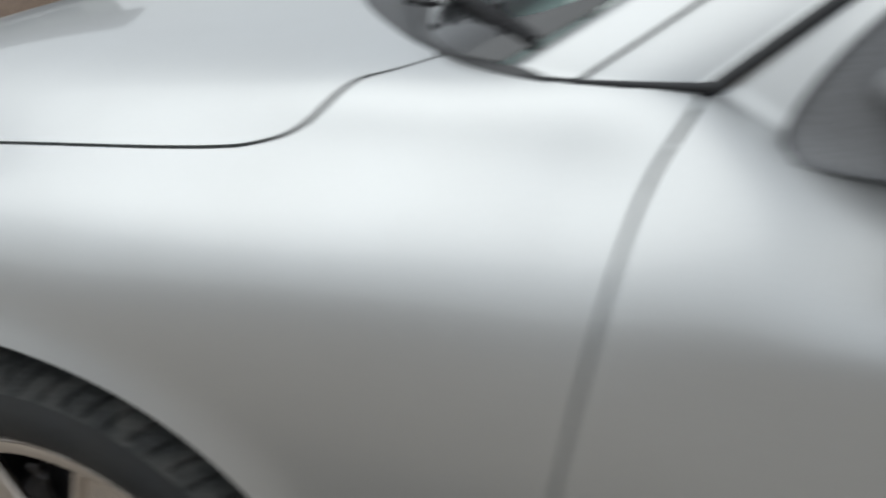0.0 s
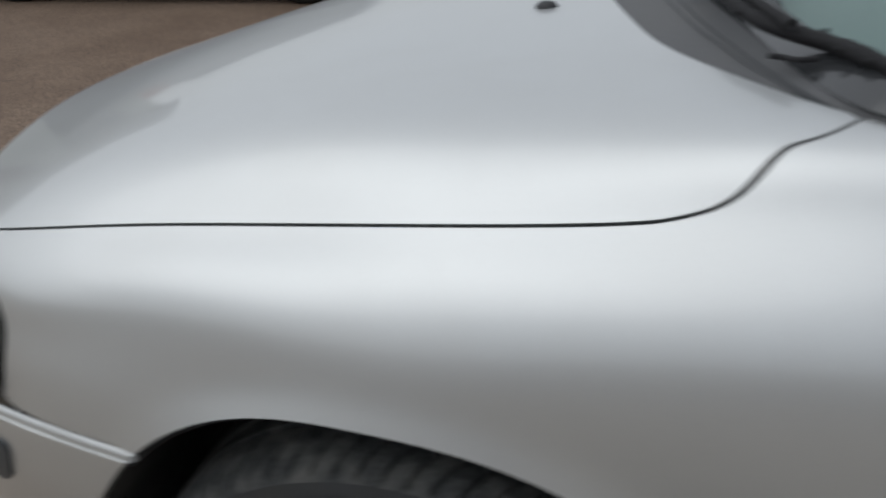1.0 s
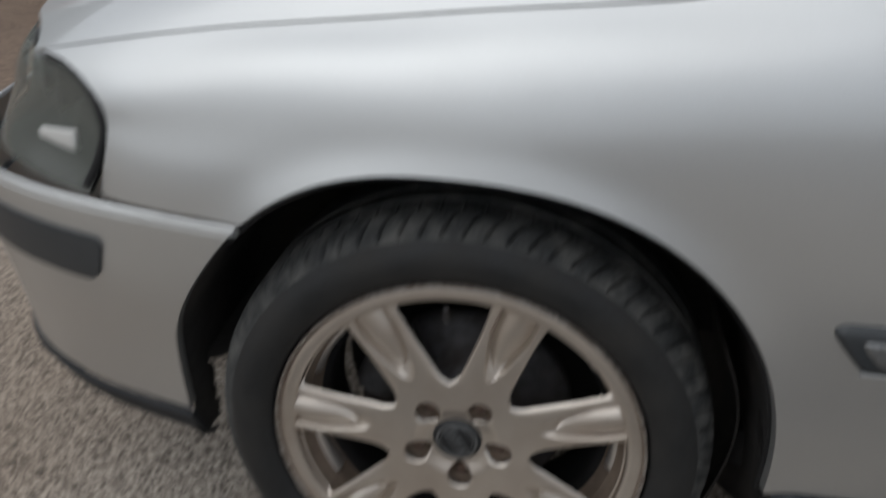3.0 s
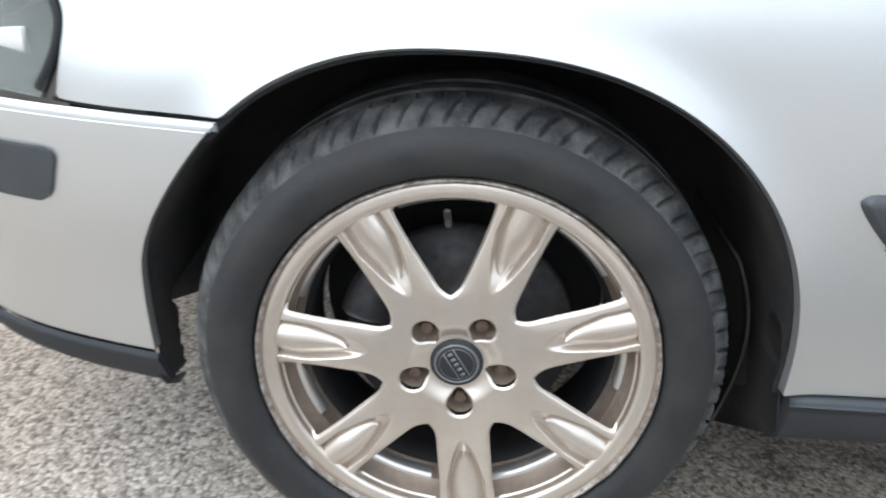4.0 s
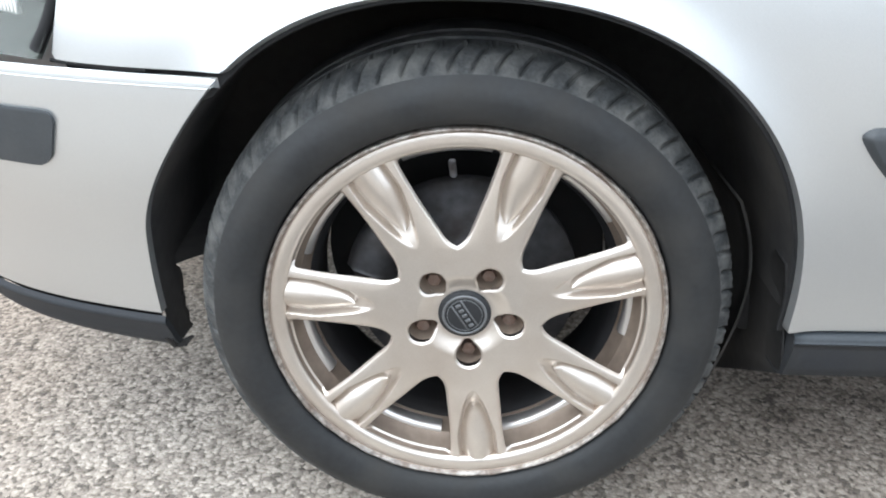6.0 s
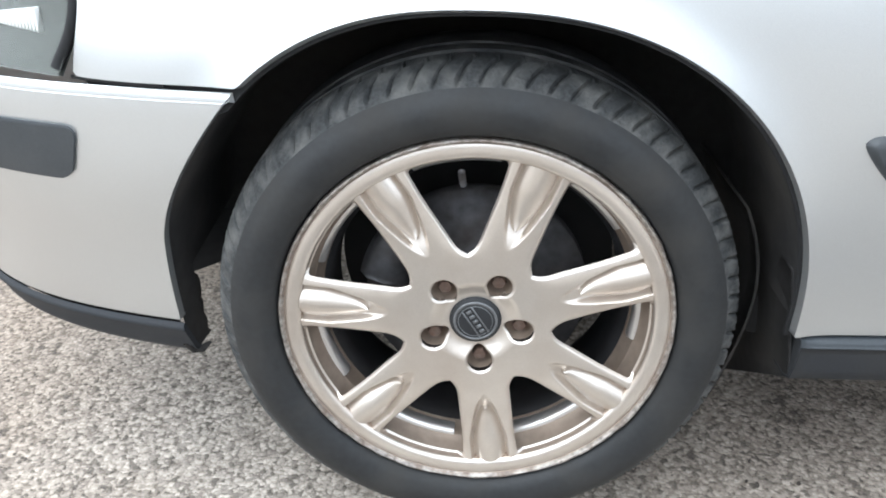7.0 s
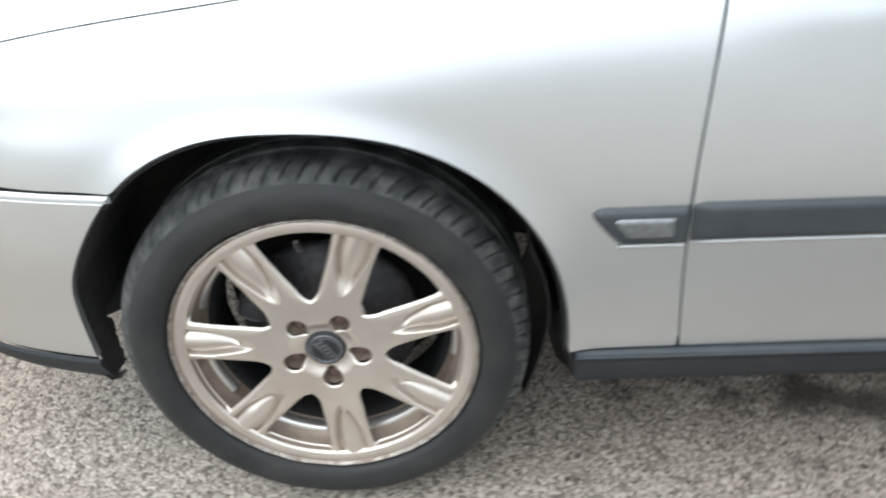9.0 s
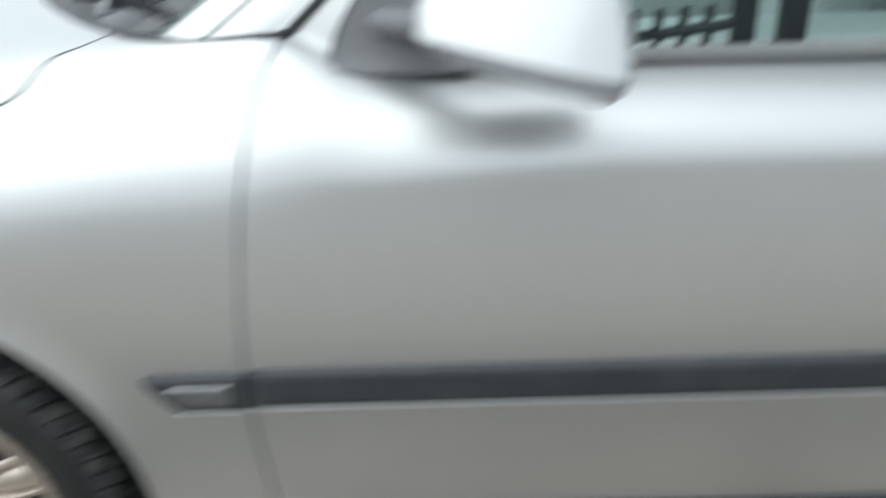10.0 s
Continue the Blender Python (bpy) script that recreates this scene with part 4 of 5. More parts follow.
# ---- wheel-arch liners ----
def liner(cx):
    th = np.linspace(radians(1), radians(196), 110)
    offs = np.array([0.010, 0.018, 0.036, 0.07, 0.14, 0.22, 0.30])
    ins = np.array([0.000, 0.001, 0.003, 0.004, 0.005, 0.005, 0.004])
    rag = np.random.RandomState(7)
    rr = np.linspace(0.25, 0.5, 500)
    P = np.zeros((len(th), 7, 3))
    for i, a in enumerate(th):
        c, s = np.cos(a), np.sin(a)
        R = np.interp(0.0, arch_field(cx + c * rr, 0.334 + s * rr, cx), rr)
        x0, z0 = cx + c * R, 0.334 + s * R
        skin = flank(x0, max(z0, 0.33))
        if c > 0:
            skin += 0.012 * np.clip((0.37 - z0) / 0.05, 0, 1)
        if c < 0 and cx < 1:
            on_bumper = np.interp(x0, [-0.45, -0.37, -0.25, -0.16], [0.026, 0.009, -0.010, -0.022]) + np.interp(z0, bz, boff)
            skin = np.interp(z0, [0.600, 0.625], [on_bumper, skin])
        for j in range(7):
            r = R - ins[j] + (0.0015 * np.sin(a * 23) if j > 2 else 0)
            z = max(0.334 + s * r, (0.300 if c > 0 else 0.240) + 0.003 * np.sin(a * 90))
            y = max(skin + offs[j], 0.30 if j == 6 else -1)
            if a > radians(177) and j > 2:
                y = skin + 0.045 + 0.016 * (j - 3) / 3 + 0.016 * rag.rand()
            P[i, j] = (cx + c * r, y, z)
    V, f = grid_mesh(P)
    V = list(V)
    k = len(V)
    V.append(np.array((cx, 0.30, 0.40)))
    for i in range(100):
        f.append([i * 7 + 6, (i + 1) * 7 + 6, k])
    # torn hook at the front foot
    if cx < 1:
        hv, hf = tube([(-0.384, 0.056, 0.252), (-0.377, 0.062, 0.239), (-0.367, 0.070, 0.235), (-0.357, 0.078, 0.241)], [0.005, 0.008, 0.007, 0.002], 8, 0.7)
        n = len(V)
        V += [np.array(p) for p in hv]
        f += [[n + q for q in face] for face in hf]
    return V, f


part("arch_liner", liner(-0.010), LINER, car, "black plastic wheel-arch liner")
# panel reaches lower inward, standing in for the shaded ground under the car
SPL = np.array([[(0.366 + 0.022 * k / 7 + 0.006 * np.sin(9 * y), y, 0.40 - (0.15 + min(0.66 * (y - 0.012), 0.20)) * k / 7) for y in np.linspace(0.012, 0.46, 9)] for k in range(8)])
part("splash_shade", thicken(SPL, 0.004), LINER, car, "dusty black splash panel, carried down for the deep shade behind the front wheel")
# added dark sheet close round the back of the tyre, in place of deep shade
WRAP = np.array([[(-0.010 + math.sqrt(0.360**2 - (z - 0.32) ** 2) + 0.004 * math.sin(7 * y + 20 * z), y, z) for y in np.linspace(0.075, 0.44, 12)] for z in np.linspace(0.45, 0.165, 14)])
part("liner_shade", thicken(WRAP, 0.004), LINER, car, "dusty black sheet close behind the tyre, standing in for deep shade")
part("arch_liner", liner(2.715), LINER, car, "black plastic wheel-arch liner")

# ---- wheel ----
PHASE = radians(-84)


def wheel_face(n_r, per):
    """The alloy's face: seven spokes with a leaf-shaped pocket each, windows cut through, bolt wells."""
    n_t = 7 * per
    r = np.linspace(0.018, 0.2150, n_r)
    th = np.linspace(0, 2 * np.pi, n_t + 1)
    R, T = np.meshgrid(r, th)
    pitch = 2 * np.pi / 7
    phi = (T + pitch / 2) % pitch - pitch / 2
    a, b = R * np.cos(phi), R * np.sin(phi)

    def smax(p, q, k):
        h = np.clip(0.5 + 0.5 * (p - q) / k, 0, 1)
        return q * (1 - h) + p * h + k * h * (1 - h)

    def step(x, lo, hi):
        t = np.clip((x - lo) / (hi - lo), 0, 1)
        return t * t * (3 - 2 * t)

    half = 0.0335 + 0.003 * np.clip((a - 0.15) / 0.06, 0, 1) ** 2
    field = smax(smax(half - np.abs(b), 0.0905 - R, 0.021), R - 0.2105, 0.005)
    bp = 2 * np.pi / 5
    bphi = (T + bp / 2) % bp - bp / 2
    bx, by = R * np.cos(bphi), R * np.sin(bphi)
    taper = np.maximum(np.abs(by) - 0.0152 * np.clip((bx - 0.0365) / 0.018, 0, 1) ** 0.65, bx - 0.0570)
    well = np.minimum(np.hypot(bx - 0.0570, by) - 0.0155, np.where(bx > 0.036, taper, 1.0))
    field = np.minimum(field, well)
    y = 0.0105 - 0.0015 * np.clip((R - 0.06) / 0.14, 0, 1) ** 1.5
    y = y + 0.010 * step(R, 0.058, 0.034)
    # crowned spokes, leaf pocket and its raised petal
    y = y + 0.004 * np.clip(np.abs(b) / half, 0, 1.2) ** 5 * step(R, 0.09, 0.12)
    g = np.clip((a - 0.104) / 0.075, 0, 1)
    gw = 0.0245 * g ** 0.62
    inside = step(gw - np.abs(b), -0.0012, 0.0046) * (g > 0)
    y = y + 0.0120 * step(a, 0.104, 0.145) * inside
    q = np.clip((a - 0.131) / 0.055, 0, 1)
    pw = 0.0212 * q ** 0.46 + 1e-6
    petal = np.clip(1 - (b / pw) ** 2, 0, 1) ** 0.9 * (q > 0)
    y = y - (0.0120 + 0.0025 * step(a, 0.15, 0.20)) * petal * (0.70 + 0.30 * step(a, 0.135, 0.185))
    y = y + 0.0030 * np.clip(1 - field / 0.0035, 0, 1) ** 2
    P = np.stack([R * np.cos(T + PHASE), y, R * np.sin(T + PHASE)], 2)
    return P, field


def build_wheel(n_r, per):
    w = new("wheel")
    tagged(w, "seven-spoke alloy wheel with a dusty black tyre")
    P, F = wheel_face(n_r, per)
    out = 1 if normals(P)[10, 30, 1] < 0 else -1
    rim = part("rim", sheet(P, F, out, flange=0.034, lip=0.003, loop=True), ALLOY, w, "champagne-silver seven-spoke alloy rim, brake-dusted")
    sharpen(rim, 38)
    part("rim_flange", revolve([(0.2135, 0.0125), (0.2145, 0.0085), (0.2175, 0.0066), (0.2205, 0.0060), (0.229, 0.0055), (0.2328, 0.0075)], 180), ALLOY, w, "smooth outer ring")
    rnd = np.random.RandomState(4)
    jag = np.interp(np.linspace(0, 2 * np.pi, 240, endpoint=False), np.linspace(0, 2 * np.pi, 90), rnd.rand(90))

    def nick(R, Y, T):
        k = np.broadcast_to(jag[:, None], R.shape)
        return R - 0.0012 * k * (R > 0.2375), Y + 0.0016 * k * (R > 0.233)
    part("rim_lip", revolve([(0.2328, 0.0075), (0.2335, 0.0035), (0.2352, 0.0008), (0.2377, 0.0), (0.2395, 0.002), (0.240, 0.007), (0.2385, 0.02)], 240, warp=nick), SCUFF, w, "kerb-scuffed bare metal lip")
    part("lip_groove", revolve([(0.2322, 0.0068), (0.2326, 0.0061), (0.2337, 0.0058), (0.2342, 0.0030)], 120), BARREL, w, "brown dirt line inside the lip")
    part("barrel", revolve([(0.2135, 0.012), (0.2115, 0.030), (0.2055, 0.0455), (0.2040, 0.0465)], 120), BARREL, w, "barrel brown with brake dust")
    # shade behind the spokes is painted in as a near-black barrel
    part("inner_barrel", revolve([(0.195, 0.068), (0.188, 0.072), (0.186, 0.09), (0.186, 0.15), (0.196, 0.175), (0.222, 0.19)], 90), WELL, w, "inner barrel blackened for the shade behind the spokes")
    part("barrel_band", revolve([(0.2040, 0.0465), (0.2025, 0.0500), (0.2010, 0.0580), (0.195, 0.0685)], 120), BARREL, w, "brown recess behind the spokes")
    # bare raised pads on the inner ridge, one behind each window
    for a0, a1 in ((-79, -43), (-12, 15), (34, 66), (82, 112), (128, 162), (176, 212), (227, 262)):
        th = np.radians(np.linspace(a0, a1, 14))
        loop = [(0.2042, 0.0455), (0.2005, 0.0462), (0.1965, 0.0500), (0.1958, 0.0590), (0.1975, 0.0670), (0.2030, 0.0670)]
        PP = np.array([[(r * np.cos(t), y, r * np.sin(t)) for r, y in loop] for t in th])
        V, f = grid_mesh(PP, close_v=True)
        sharpen(part("barrel_pad", (V, f + [list(range(6)), [13 * 6 + q for q in range(5, -1, -1)]]), POLISH, w, "bare bright pad on the inner ridge"), 50)
    for k in range(5):
        a = radians(-84 + 72 * k)
        cx, cz = 0.0555 * np.cos(a), 0.0555 * np.sin(a)
        V, f = revolve([(0.0180, 0.022), (0.0172, 0.038), (0.0085, 0.042)], 20, (cx, 0, cz))
        part("bolt_well", (V, f), BARREL, w, "dusty bolt well")
        V, f = revolve([(0.0001, 0.026), (0.0078, 0.026), (0.0092, 0.028), (0.0094, 0.044)], 6, (cx, 0, cz))
        part("wheel_bolt", (V, f), BOLTM, w, "rusty hexagon wheel bolt", smooth=False)
    part("centre_cap", revolve([(0.0001, 0.0145), (0.019, 0.0148), (0.0280, 0.0160), (0.0318, 0.0185), (0.0330, 0.03)], 48), CAPM, w, "black centre cap with a worn silver emblem")
    for ro, ri in ((0.0272, 0.0240), (0.0215, 0.0205)):
        part("emblem_ring", revolve([(ri, 0.0159), (ri, 0.0144), (ro, 0.0152), (ro, 0.0172)], 48), CAPS, w, "worn silver ring")
    for off in (-0.0066, 0.0066):
        part("emblem_bar", rounded_box((0.0415, 0.0016, 0.0020), (0, 0.0141, off), 0.0006, 1), CAPS, w, "worn silver bar").rotation_euler = (0, radians(58), 0)
    for k in range(5):
        plate = part("emblem_plate", rounded_box((0.0042, 0.0014, 0.0066), (-0.0152 + 0.0076 * k, 0.0142, 0), 0.0006, 1), CAPS, w, "worn silver plate")
        plate.rotation_euler = (0, radians(58), 0)
    # tyre: sidewall, rounded shoulder with slanted lugs, grooved tread
    pr = [(0.2385, 0.024), (0.2405, 0.008), (0.2435, 0.000), (0.248, -0.005), (0.2545, -0.0085), (0.262, -0.0105), (0.2705, -0.0115), (0.278, -0.0105), (0.2855, -0.0075), (0.2905, -0.004)]
    pr += [(spline([0, .25, .5, .75, 1], [0.2925, 0.300, 0.3085, 0.3150, 0.3185], q), spline([0, .25, .5, .75, 1], [-0.0025, 0.0035, 0.0120, 0.0225, 0.0350], q)) for q in np.linspace(0, 1, 16)]
    pr += [(0.3192, 0.045), (0.3195, 0.058), (0.3120, 0.060), (0.3120, 0.068), (0.3197, 0.070), (0.3197, 0.096), (0.3120, 0.098), (0.3120, 0.106), (0.3197, 0.108), (0.3195, 0.145), (0.318, 0.175), (0.309, 0.196), (0.29, 0.21), (0.26, 0.214), (0.238, 0.19)]
    lugs, seg = 76, 16

    def tread(R, Y, T):
        ph = (T * lugs / (2 * np.pi) + Y * 22.0) % 1.0
        zone = np.clip((R - 0.2975) / 0.006, 0, 1) * (Y < 0.05)
        cut = zone * np.clip((np.abs(ph - 0.5) - 0.405) / 0.035, 0, 1)
        rib = 0.0008 * ((R > 0.258) & (R < 0.261)) + 0.0006 * ((R > 0.286) & (R < 0.290))
        n = 0.0005 * np.sin(T * 190 + Y * 300) * zone
        flat = 0.004 * np.clip((-np.sin(T) - 0.985) / 0.015, 0, 1) * (R > 0.3)
        return R - 0.0044 * cut + n - flat * 0.3, Y - rib + 0.0026 * cut
    tyre = part("tyre", revolve(pr[:13], lugs * seg, warp=tread), RUBBER, w, "black tyre sidewall")
    sharpen(part("tread", revolve(pr[12:], lugs * seg, warp=tread), TREAD, w, "dusty tread with slanted shoulder lugs"), 45)
    part("valve", tube([(0.198 * np.cos(radians(95)), 0.012, 0.198 * np.sin(radians(95))), (0.178 * np.cos(radians(95)), 0.022, 0.178 * np.sin(radians(95)))], 0.0042, 8), STEEL, w, "grey metal valve stem")
    # brake behind the spokes
    brake = part("brake_disc", revolve([(0.0001, 0.058), (0.062, 0.058), (0.070, 0.066), (0.074, 0.086), (0.142, 0.088), (0.143, 0.110)], 72), STEEL, w, "worn steel brake disc")
    th = np.linspace(radians(118), radians(168), 16)
    CP = np.zeros((16, 8, 3))
    for i, a in enumerate(th):
        for j, q in enumerate(np.linspace(0, 2 * np.pi, 8, endpoint=False)):
            r = 0.118 + 0.034 * np.cos(q)
            CP[i, j] = (r * np.cos(a), 0.082 + 0.022 * np.sin(q), r * np.sin(a))
    V, f = grid_mesh(CP, close_v=True)
    part("brake_caliper", (V, f + [list(range(8))[::-1], [15 * 8 + k for k in range(8)]]), STEEL, w, "grey cast brake caliper")
    # added black disc closes the wheel's inside as shade
    part("hub_shadow", revolve([(0.0001, 0.2), (0.19, 0.2)], 40), GAP, w, "black disc standing in for shade inside the wheel")
    return w


wheel = build_wheel(190, 180)
wheel.parent = car
wheel.location = (0, 0, 0.32)
plain_wheel = build_wheel(60, 44)
plain_wheel.parent = car
plain_wheel.location = (2.725, 0.02, 0.32)
for cx, flip in ((0, 1), (2.725, 1)):
    w2 = copy_thing(plain_wheel, pose(cx, 0.02 if not flip else 2 * YC - 0.02, 0.32, 0, 0, 180 * flip))
    w2.parent = car

# ---- screen, cowl, pillar, roof ----
glass_low = [(0.440, 0.127, 0.9515), (0.390, 0.152, 0.9515), (0.352, 0.210, 0.957), (0.325, 0.290, 0.963), (0.300, 0.385, 0.969), (0.252, 0.54, 0.982), (0.222, 0.70, 0.989), (0.212, YC, 0.992)]
glass_top = [(1.13, 0.315, 1.375), (1.11, 0.37, 1.392), (1.085, 0.46, 1.407), (1.06, 0.65, 1.42), (1.05, 0.75, 1.423), (1.045, YC, 1.425)]


def mirrored(points):
    return points + [(x, 2 * YC - y, z) for x, y, z in points[-2::-1]]


WS = coons(mirrored(glass_low), mirrored(glass_top), [glass_low[0], (0.531, 0.165, 1.008), (0.819, 0.246, 1.217), glass_top[0]],
            [(x, 2 * YC - y, z) for x, y, z in [glass_low[0], (0.531, 0.165, 1.008), (0.819, 0.246, 1.217), glass_top[0]]], 200, 90)
ws_out = 1 if normals(WS)[100, 40, 2] > 0 else -1
across = np.concatenate([np.zeros((1, 90)), np.cumsum(np.linalg.norm(np.diff(WS, axis=0), axis=2), axis=0)])
upward = np.concatenate([np.zeros((200, 1)), np.cumsum(np.linalg.norm(np.diff(WS, axis=1), axis=2), axis=1)], axis=1)
SIDE_D = np.minimum(across, across[-1:] - across) - 0.020
FOOT_D = np.minimum(upward - 0.040, upward[:, -1:] - upward - 0.03)
CORNER = 0.075
PRINT = np.where((SIDE_D < CORNER) & (FOOT_D < CORNER), CORNER - np.hypot(SIDE_D - CORNER, FOOT_D - CORNER), np.minimum(SIDE_D, FOOT_D))


screen = part("windscreen", grid_mesh(WS[::ws_out]), GLASS, car, "tinted windscreen with a dark border")
screen.visible_shadow = False
panel("screen_border", WS + normals(WS) * ws_out * 0.0012, -PRINT, ws_out, FRIT, screen, "black printed border", flange=0.0008, lip=0.0003)
hood_edge = [(0.492, 0.109, 0.9400), (0.470, 0.110, 0.9370), (0.436, 0.120, 0.9345), (0.394, 0.143, 0.9350), (0.346, 0.176, 0.9380), (0.292, 0.236, 0.9405), (0.222, 0.335, 0.9430), (0.170, 0.475, 0.9460), (0.120, 0.70, 0.9500), (0.100, YC, 0.9520)]
cowl_end = [hood_edge[0], (0.472, 0.118, 0.9455), glass_low[0]]
CW = coons(mirrored(hood_edge), mirrored([(x + 0.001, y, z - 0.0008) for x, y, z in glass_low]), cowl_end, [(x, 2 * YC - y, z) for x, y, z in cowl_end], 90, 14)
CW[:, :, 2] += 0.003 * np.sin(np.linspace(0, np.pi, 14))[None]
cowl = part("cowl", grid_mesh(CW), COWLM, car, "faded grey plastic scuttle panel")
rows = np.interp(np.arange(3, 45), [3, 6, 10, 16, 24, 44], [0.5, 3.6, 6.6, 8.4, 9.2, 9.5])
for drop in (0.0, 1.5):
    line = []
    for i, r in zip(range(3, 45), rows - drop * np.clip((np.arange(3, 45) - 4) / 5, 0, 1)):
        r = max(r, 0.5)
        line.append(CW[i, int(r)] * (1 - r + int(r)) + CW[i, int(r) + 1] * (r - int(r)) + np.array((0, 0, 0.0006)))
    far_line = [(x, 2 * YC - y, z) for x, y, z in line[::-1]]
    part("cowl_seam", tube(curve3(line + far_line, 160), 0.0011, 6), PLASTIC, cowl, "dark moulded joint")
part("scuttle_tray", grid_mesh(np.stack([CW[:, 0] + np.array((-0.05, 0, -0.03)), CW[:, 7] + np.array((0, 0, -0.05)), CW[:, 13] + np.array((0.06, 0, -0.03))], 1)), GAP, car, "black tray under the scuttle")
part("screen_seal", tube(curve3([(0.452, 0.122, 0.9455), (0.488, 0.1125, 0.9465), (0.535, 0.1095, 0.9480), (0.570, 0.1115, 0.9490), (0.597, 0.1175, 0.9490)], 30), list(np.linspace(0.0008, 0.0042, 30)), 8), BLACK, car, "black rubber seal along the wing")
# A-pillar in two strips, with a shut line beside the door frame
p_bot = [(0.434, 0.126, 0.941), (0.498, 0.120, 0.938), (0.548, 0.118, 0.938), (0.585, 0.120, 0.940)]
p_top = [(1.13, 0.315, 1.375), (1.145, 0.305, 1.375), (1.16, 0.297, 1.374), (1.175, 0.29, 1.372)]
p_l = [p_bot[0], (0.531, 0.163, 1.005), (0.819, 0.245, 1.215), p_top[0]]
p_r = [p_bot[-1], (0.675, 0.146, 1.018), (0.93, 0.225, 1.21), p_top[-1]]
AP = coons(p_bot, p_top, p_l, p_r, 14, 40)
a_out = 1 if normals(AP)[7, 10, 1] < 0 else -1
pillar = part("a_pillar", thicken(AP[::a_out], 0.01), PAINT, car, "silver windscreen pillar")
mid = AP[5] + normals(AP)[5] * a_out * 0.001
part("screen_trim", tube(mid, 0.0015, 6), BELT, pillar, "grey screen trim line")
part("door_seal", tube(AP[-1] + np.array((0.004, -0.001, 0.0)), 0.0065, 8), BLACK, front_door, "black door seal")
f_l = [(x + 0.009, y - 0.002, z) for x, y, z in p_r]
f_r = [(0.645, 0.103, 0.921), (0.725, 0.135, 1.02), (0.96, 0.205, 1.195), (1.21, 0.275, 1.345)]
f_l[0], f_r[0] = (0.598, 0.119, 0.943), (0.652, 0.108, 0.917)
FR = coons([f_l[0], (0.624, 0.114, 0.931), f_r[0]], [f_l[-1], (1.195, 0.285, 1.36), f_r[-1]], f_l, f_r, 8, 40)
part("window_frame", thicken(FR[::(1 if normals(FR)[4, 20, 1] < 0 else -1)], 0.012), PAINT, front_door, "silver door window frame")
roof_side = [(1.175, 0.29, 1.372), (1.6, 0.275, 1.40), (2.0, 0.28, 1.385), (2.3, 0.30, 1.35)]
RF = coons(roof_side, [(x, 2 * YC - y, z) for x, y, z in roof_side], [glass_top[0], *glass_top[1:], *[(x, 2 * YC - y, z) for x, y, z in glass_top[-2::-1]]],
           [(2.3, 0.30, 1.35), (2.33, 0.6, 1.39), (2.34, YC, 1.40), (2.33, 1.16, 1.39), (2.3, 1.46, 1.35)], 40, 40)
part("roof", thicken(RF[::(1 if normals(RF)[20, 20, 2] > 0 else -1)], 0.01), PAINT, car, "silver roof")
RW = coons([(2.3, 0.30, 1.35), (2.33, 0.6, 1.39), (2.34, YC, 1.40), (2.33, 1.16, 1.39), (2.3, 1.46, 1.35)], [(2.92, 0.22, 0.98), (2.98, 0.5, 1.0), (3.0, YC, 1.01), (2.98, 1.26, 1.0), (2.92, 1.54, 0.98)],
           [(2.3, 0.30, 1.35), (2.6, 0.25, 1.19), (2.92, 0.22, 0.98)], [(2.3, 1.46, 1.35), (2.6, 1.51, 1.19), (2.92, 1.54, 0.98)], 30, 20)
part("rear_window", grid_mesh(RW), GLASS, car, "tinted rear window")
TAIL = coons([(3.4, 0.06, 0.36), (3.48, 0.4, 0.36), (3.5, YC, 0.36), (3.48, 1.36, 0.36), (3.4, 1.70, 0.36)], [(3.4, 0.18, 0.97), (3.47, 0.4, 1.0), (3.49, YC, 1.015), (3.47, 1.36, 1.0), (3.4, 1.58, 0.97)],
             [(3.4, 0.06, 0.36), (3.42, 0.045, 0.68), (3.41, 0.1, 0.90), (3.4, 0.18, 0.97)], [(3.4, 1.70, 0.36), (3.42, 1.715, 0.68), (3.41, 1.66, 0.90), (3.4, 1.58, 0.97)], 30, 16)
part("tail_panel", thicken(TAIL, 0.02), PAINT, car, "silver tail")
part("floor_pan", rounded_box((2.87, 1.5, 0.07), (1.80, YC, 0.265), 0.02), GAP, car, "dark floor pan")

# side windows, near and far
def side_glass(name, parent, quad):
    for far in (0, 1):
        b0, b1, t0, t1 = [(x, (2 * YC - y) if far else y, z) for x, y, z in quad]
        mid_l, mid_r = [tuple((np.array(p) + np.array(q)) / 2 + np.array((0, 0.012 if far else -0.012, 0.0))) for p, q in ((b0, t0), (b1, t1))]
        G = coons([b0, tuple((np.array(b0) + np.array(b1)) / 2), b1], [t0, tuple((np.array(t0) + np.array(t1)) / 2), t1], [b0, mid_l, t0], [b1, mid_r, t1], 20, 14)
        out = 1 if (normals(G)[10, 7, 1] > 0) == bool(far) else -1
        g = part(name, grid_mesh(G[::out]), GLASS, parent if not far else car, "green-tinted side window")
        g.visible_shadow = False


